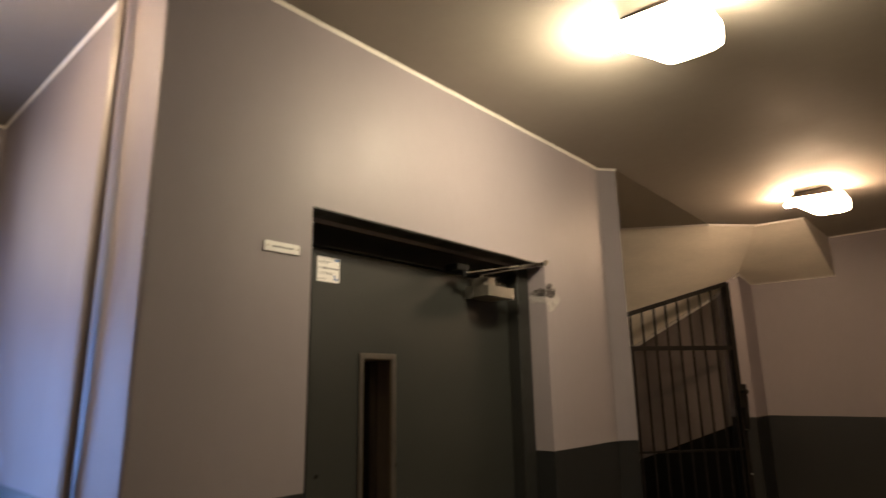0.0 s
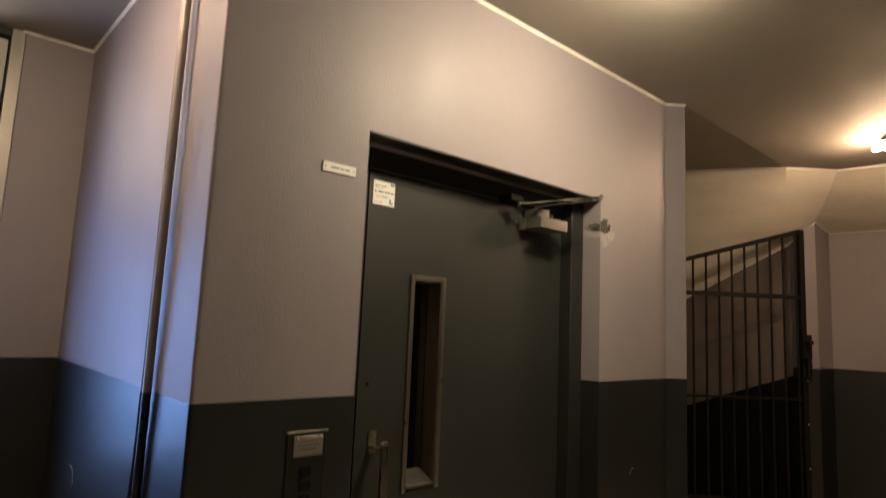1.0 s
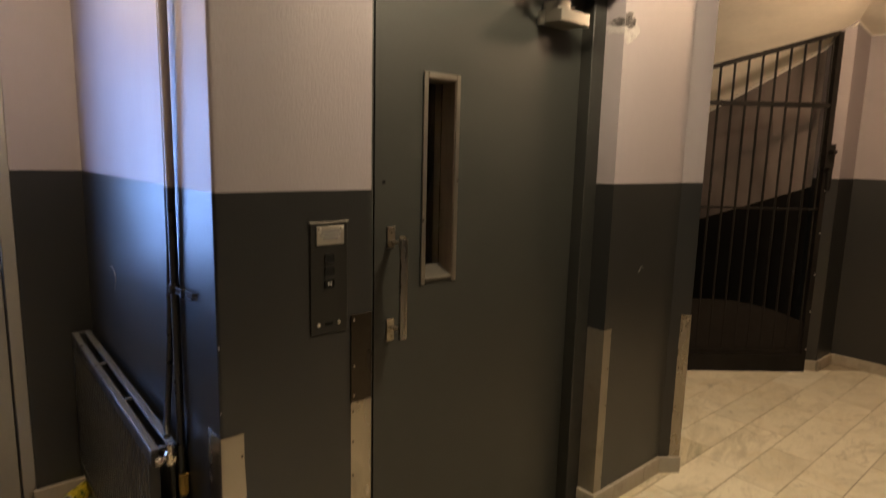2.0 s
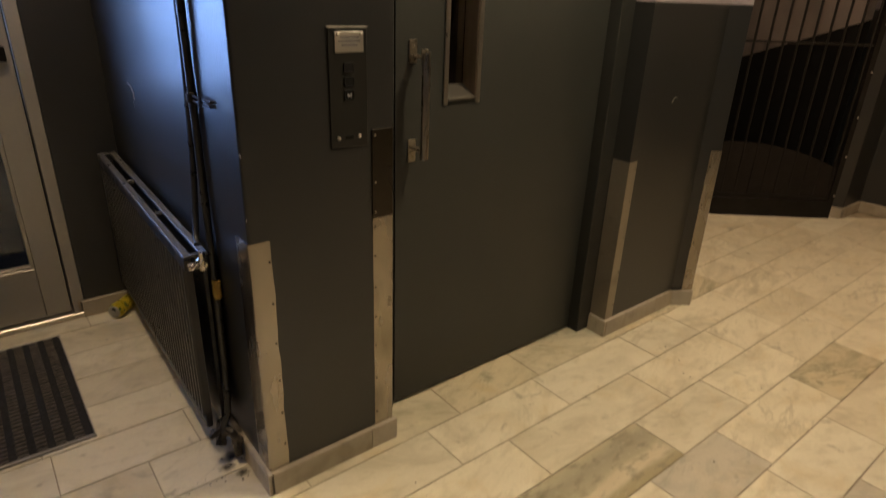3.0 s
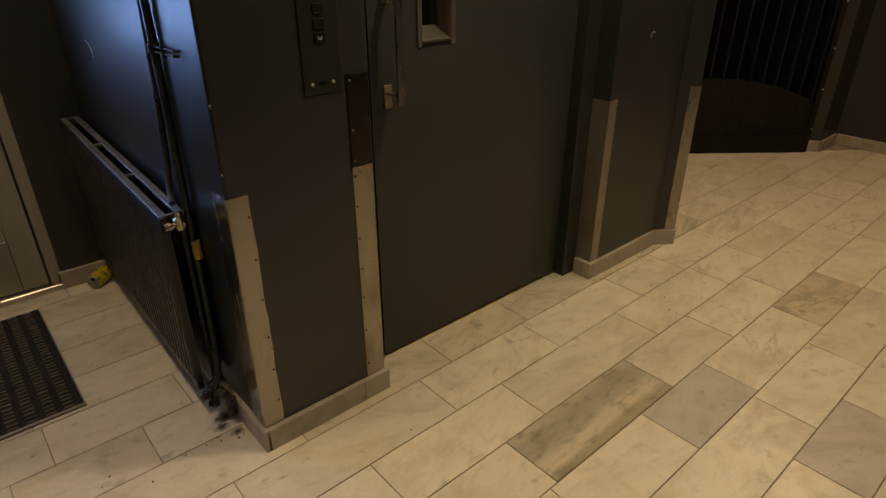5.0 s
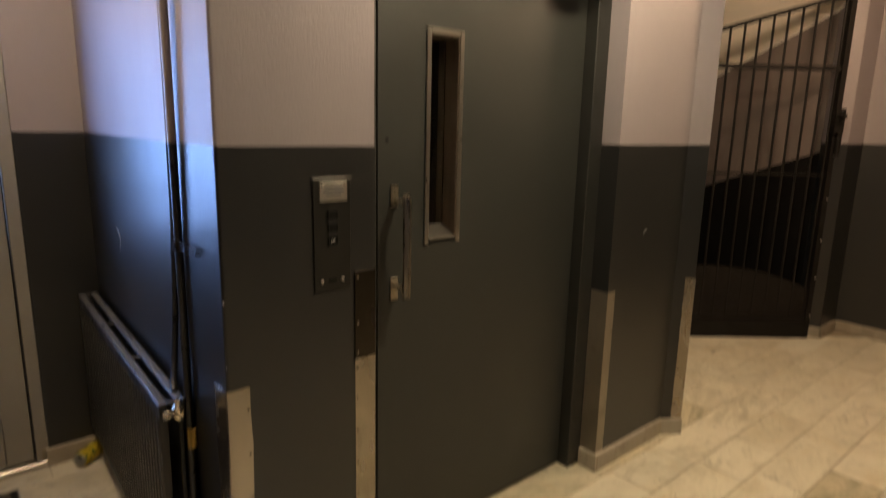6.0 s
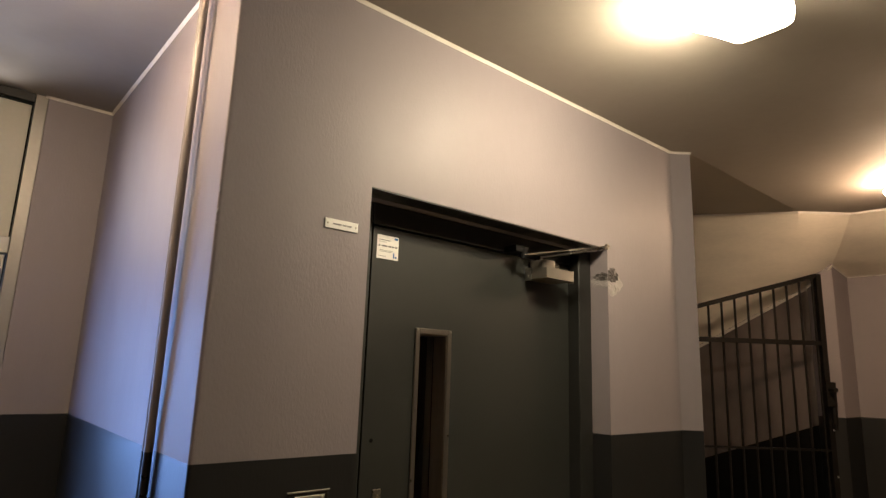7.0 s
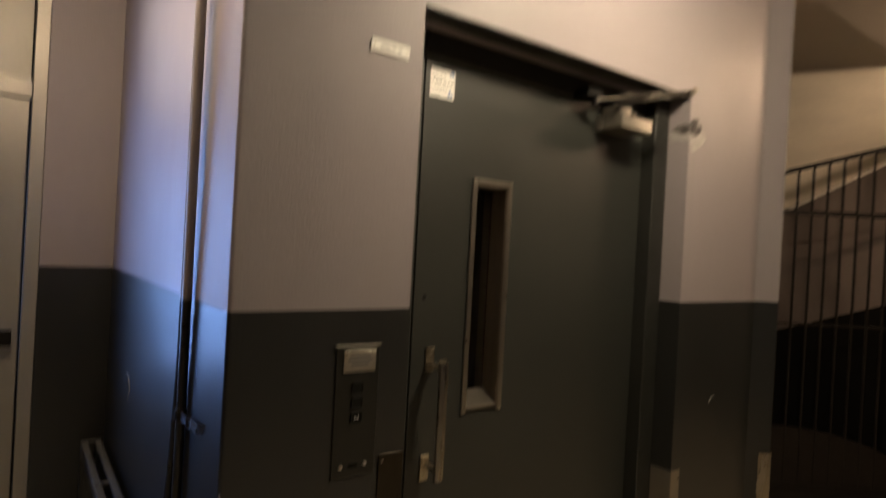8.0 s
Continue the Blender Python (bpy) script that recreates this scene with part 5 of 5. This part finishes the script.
# ---- soot under the valve ----
def sooty(name):
    """Dark film that thins out to nothing at its ragged edge."""
    m = surface(name, (0.085, 0.076, 0.062), 0.8, var=0.3, vscale=40)
    n, l = m.node_tree.nodes, m.node_tree.links
    tc, dist, no, add, r = n.new("ShaderNodeTexCoord"), n.new("ShaderNodeVectorMath"), n.new("ShaderNodeTexNoise"), n.new("ShaderNodeMath"), n.new("ShaderNodeMapRange")
    dist.operation = "LENGTH"
    l.new(tc.outputs["Generated"], dist.inputs[0])
    sub = n.new("ShaderNodeVectorMath")
    sub.operation = "SUBTRACT"
    sub.inputs[1].default_value = (0.5, 0.5, 0.0)
    flat = n.new("ShaderNodeVectorMath")
    flat.operation = "MULTIPLY"
    flat.inputs[1].default_value = (1.0, 1.0, 0.0)
    l.new(tc.outputs["Generated"], sub.inputs[0])
    l.new(sub.outputs[0], flat.inputs[0])
    l.new(flat.outputs[0], dist.inputs[0])
    no.inputs["Scale"].default_value, no.inputs["Detail"].default_value = 60.0, 4.0
    l.new(tc.outputs["Object"], no.inputs["Vector"])
    add.operation = "MULTIPLY_ADD"
    add.inputs[1].default_value = 0.36
    l.new(no.outputs["Fac"], add.inputs[0])
    l.new(dist.outputs["Value"], add.inputs[2])
    r.inputs[1].default_value, r.inputs[2].default_value = 0.22, 0.60
    r.inputs[3].default_value, r.inputs[4].default_value = 0.85, 0.0
    l.new(add.outputs[0], r.inputs[0])
    l.new(r.outputs[0], n["Principled BSDF"].inputs["Alpha"])
    return m


M_SOOT = sooty("soot_film")
for sx, sy, rx, ry in ((-0.072, 0.178, 0.036, 0.030), (-0.050, 0.215, 0.034, 0.042), (-0.046, 0.128, 0.028, 0.026)):
    bm = bmesh.new()
    ring = [bm.verts.new((sx + rx * (1 + 0.15 * math.sin(3 * a + sx * 90)) * math.cos(a), sy + ry * (1 + 0.12 * math.cos(2 * a)) * math.sin(a), 0.0011)) for a in (2 * math.pi * k / 18 for k in range(18))]
    hub = bm.verts.new((sx, sy, 0.0014))
    for k in range(18):
        bm.faces.new((ring[k], ring[(k + 1) % 18], hub))
    tagged(part("floor_stain", bm, M_SOOT), "dark sooty stain on the marble under the valve", "stain", "stains under the radiator valve")

# ---- floor tiles ----
PITCH, JOINT, ROW_JOINT = 0.1990, 0.0028, 0.0037
ROW0 = -0.0500
KNOWN = {
    7: [-0.245], 6: [-0.54, 0.05], 5: [-0.50, 0.06], 4: [-0.56, 0.04], 3: [-0.52, 0.05], 2: [-0.499], 1: [-0.261], 0: [-0.537, 0.10, 0.686, 1.092, 1.546],
    -1: [-0.137, 0.531, 1.050, 1.60], -2: [0.188, 0.730, 1.396], -3: [0.547, 1.159, 1.597, 2.09],
    -4: [0.963, 1.356, 1.926], -5: [0.694, 1.315, 1.768], -6: [1.132, 1.522],
}


def clipped(poly, p, nrm):
    """The side of poly that lies behind the line through p with the normal nrm."""
    out = []
    for i, a in enumerate(poly):
        b = poly[(i + 1) % len(poly)]
        da, db = (a - p).dot(nrm), (b - p).dot(nrm)
        if da <= 0:
            out.append(a)
        if da * db < 0:
            out.append(a + (b - a) * (da / (da - db)))
    return out


def tile(poly, material, into=None):
    bm = into or bmesh.new()
    c = sum(poly, Vector((0, 0))) / len(poly)
    z = random.uniform(-0.0005, 0.0003)
    tilt = (random.uniform(-1, 1) * 0.0012, random.uniform(-1, 1) * 0.0025)
    rings = []
    for inset, zz in ((0, -0.0045), (0, z - 0.0010), (0.0010, z)):
        ring = []
        for v in poly:
            d = (c - v).normalized() * inset * 1.4
            ring.append(bm.verts.new((v.x + d.x, v.y + d.y, zz + (v.x - c.x) * tilt[0] * 0.5 + (v.y - c.y) * tilt[1])))
        rings.append(ring)
    n = len(poly)
    for a, b in zip(rings, rings[1:]):
        for i in range(n):
            bm.faces.new((a[i], a[(i + 1) % n], b[(i + 1) % n], b[i]))
    bm.faces.new(rings[-1])
    if into is None:
        part("tile", bm, material, floor)


gate_n = Vector((-GATE_D.y, GATE_D.x))
far_tiles = bmesh.new()
for r in range(-24, 8):
    y0, y1 = ROW0 + r * PITCH, ROW0 + (r + 1) * PITCH
    cuts = list(KNOWN.get(r, []))
    if not cuts:
        cuts = [random.uniform(0.0, 0.6)]
    while cuts[-1] < 4.75:
        cuts.append(cuts[-1] + random.choice((0.35, 0.40, 0.45, 0.50, 0.58, 0.62)))
    while cuts[0] > WEST - 0.1:
        cuts.insert(0, cuts[0] - random.choice((0.35, 0.40, 0.45, 0.50, 0.58)))
    for x0, x1 in zip(cuts, cuts[1:]):
        if y0 > 0.20 and x0 > 0.02 and x1 < 2.15 or y0 > 0.99 and x0 > 0.0 or x0 > 4.62 or x1 < WEST:
            continue
        poly = [Vector(v) for v in ((x0 + JOINT / 2, y0 + ROW_JOINT / 2), (x1 - JOINT / 2, y0 + ROW_JOINT / 2), (x1 - JOINT / 2, y1 - ROW_JOINT / 2), (x0 + JOINT / 2, y1 - ROW_JOINT / 2))]
        poly = clipped(poly, GATE_P + gate_n * 0.02, gate_n)
        for edge_p, edge_n in (((WEST + 0.004, 0), (-1, 0)), ((0, SOUTH + 0.004), (0, -1)), ((0, BACK + 0.10), (0, 1))):
            if len(poly) > 2:
                poly = clipped(poly, Vector(edge_p), Vector(edge_n))
        if len(poly) < 3:
            continue
        m = M_TILE
        if r == -3 and abs(x0 - 0.547) < 0.01:
            m = M_TILEG
        elif r == -4 and abs(x0 - 0.963) < 0.01 or r == -6 and abs(x0 - 1.132) < 0.01:
            m = M_TILEP
        elif r == -4 and abs(x0 - 1.926) < 0.01 or r == 0 and -0.1 < x0 < 2.0:
            m = M_TILEV
        tile(poly, m, far_tiles if r < -8 or x1 < -1.5 else None)
tagged(part("tile_field", far_tiles, M_TILE, floor), kind="stuff")
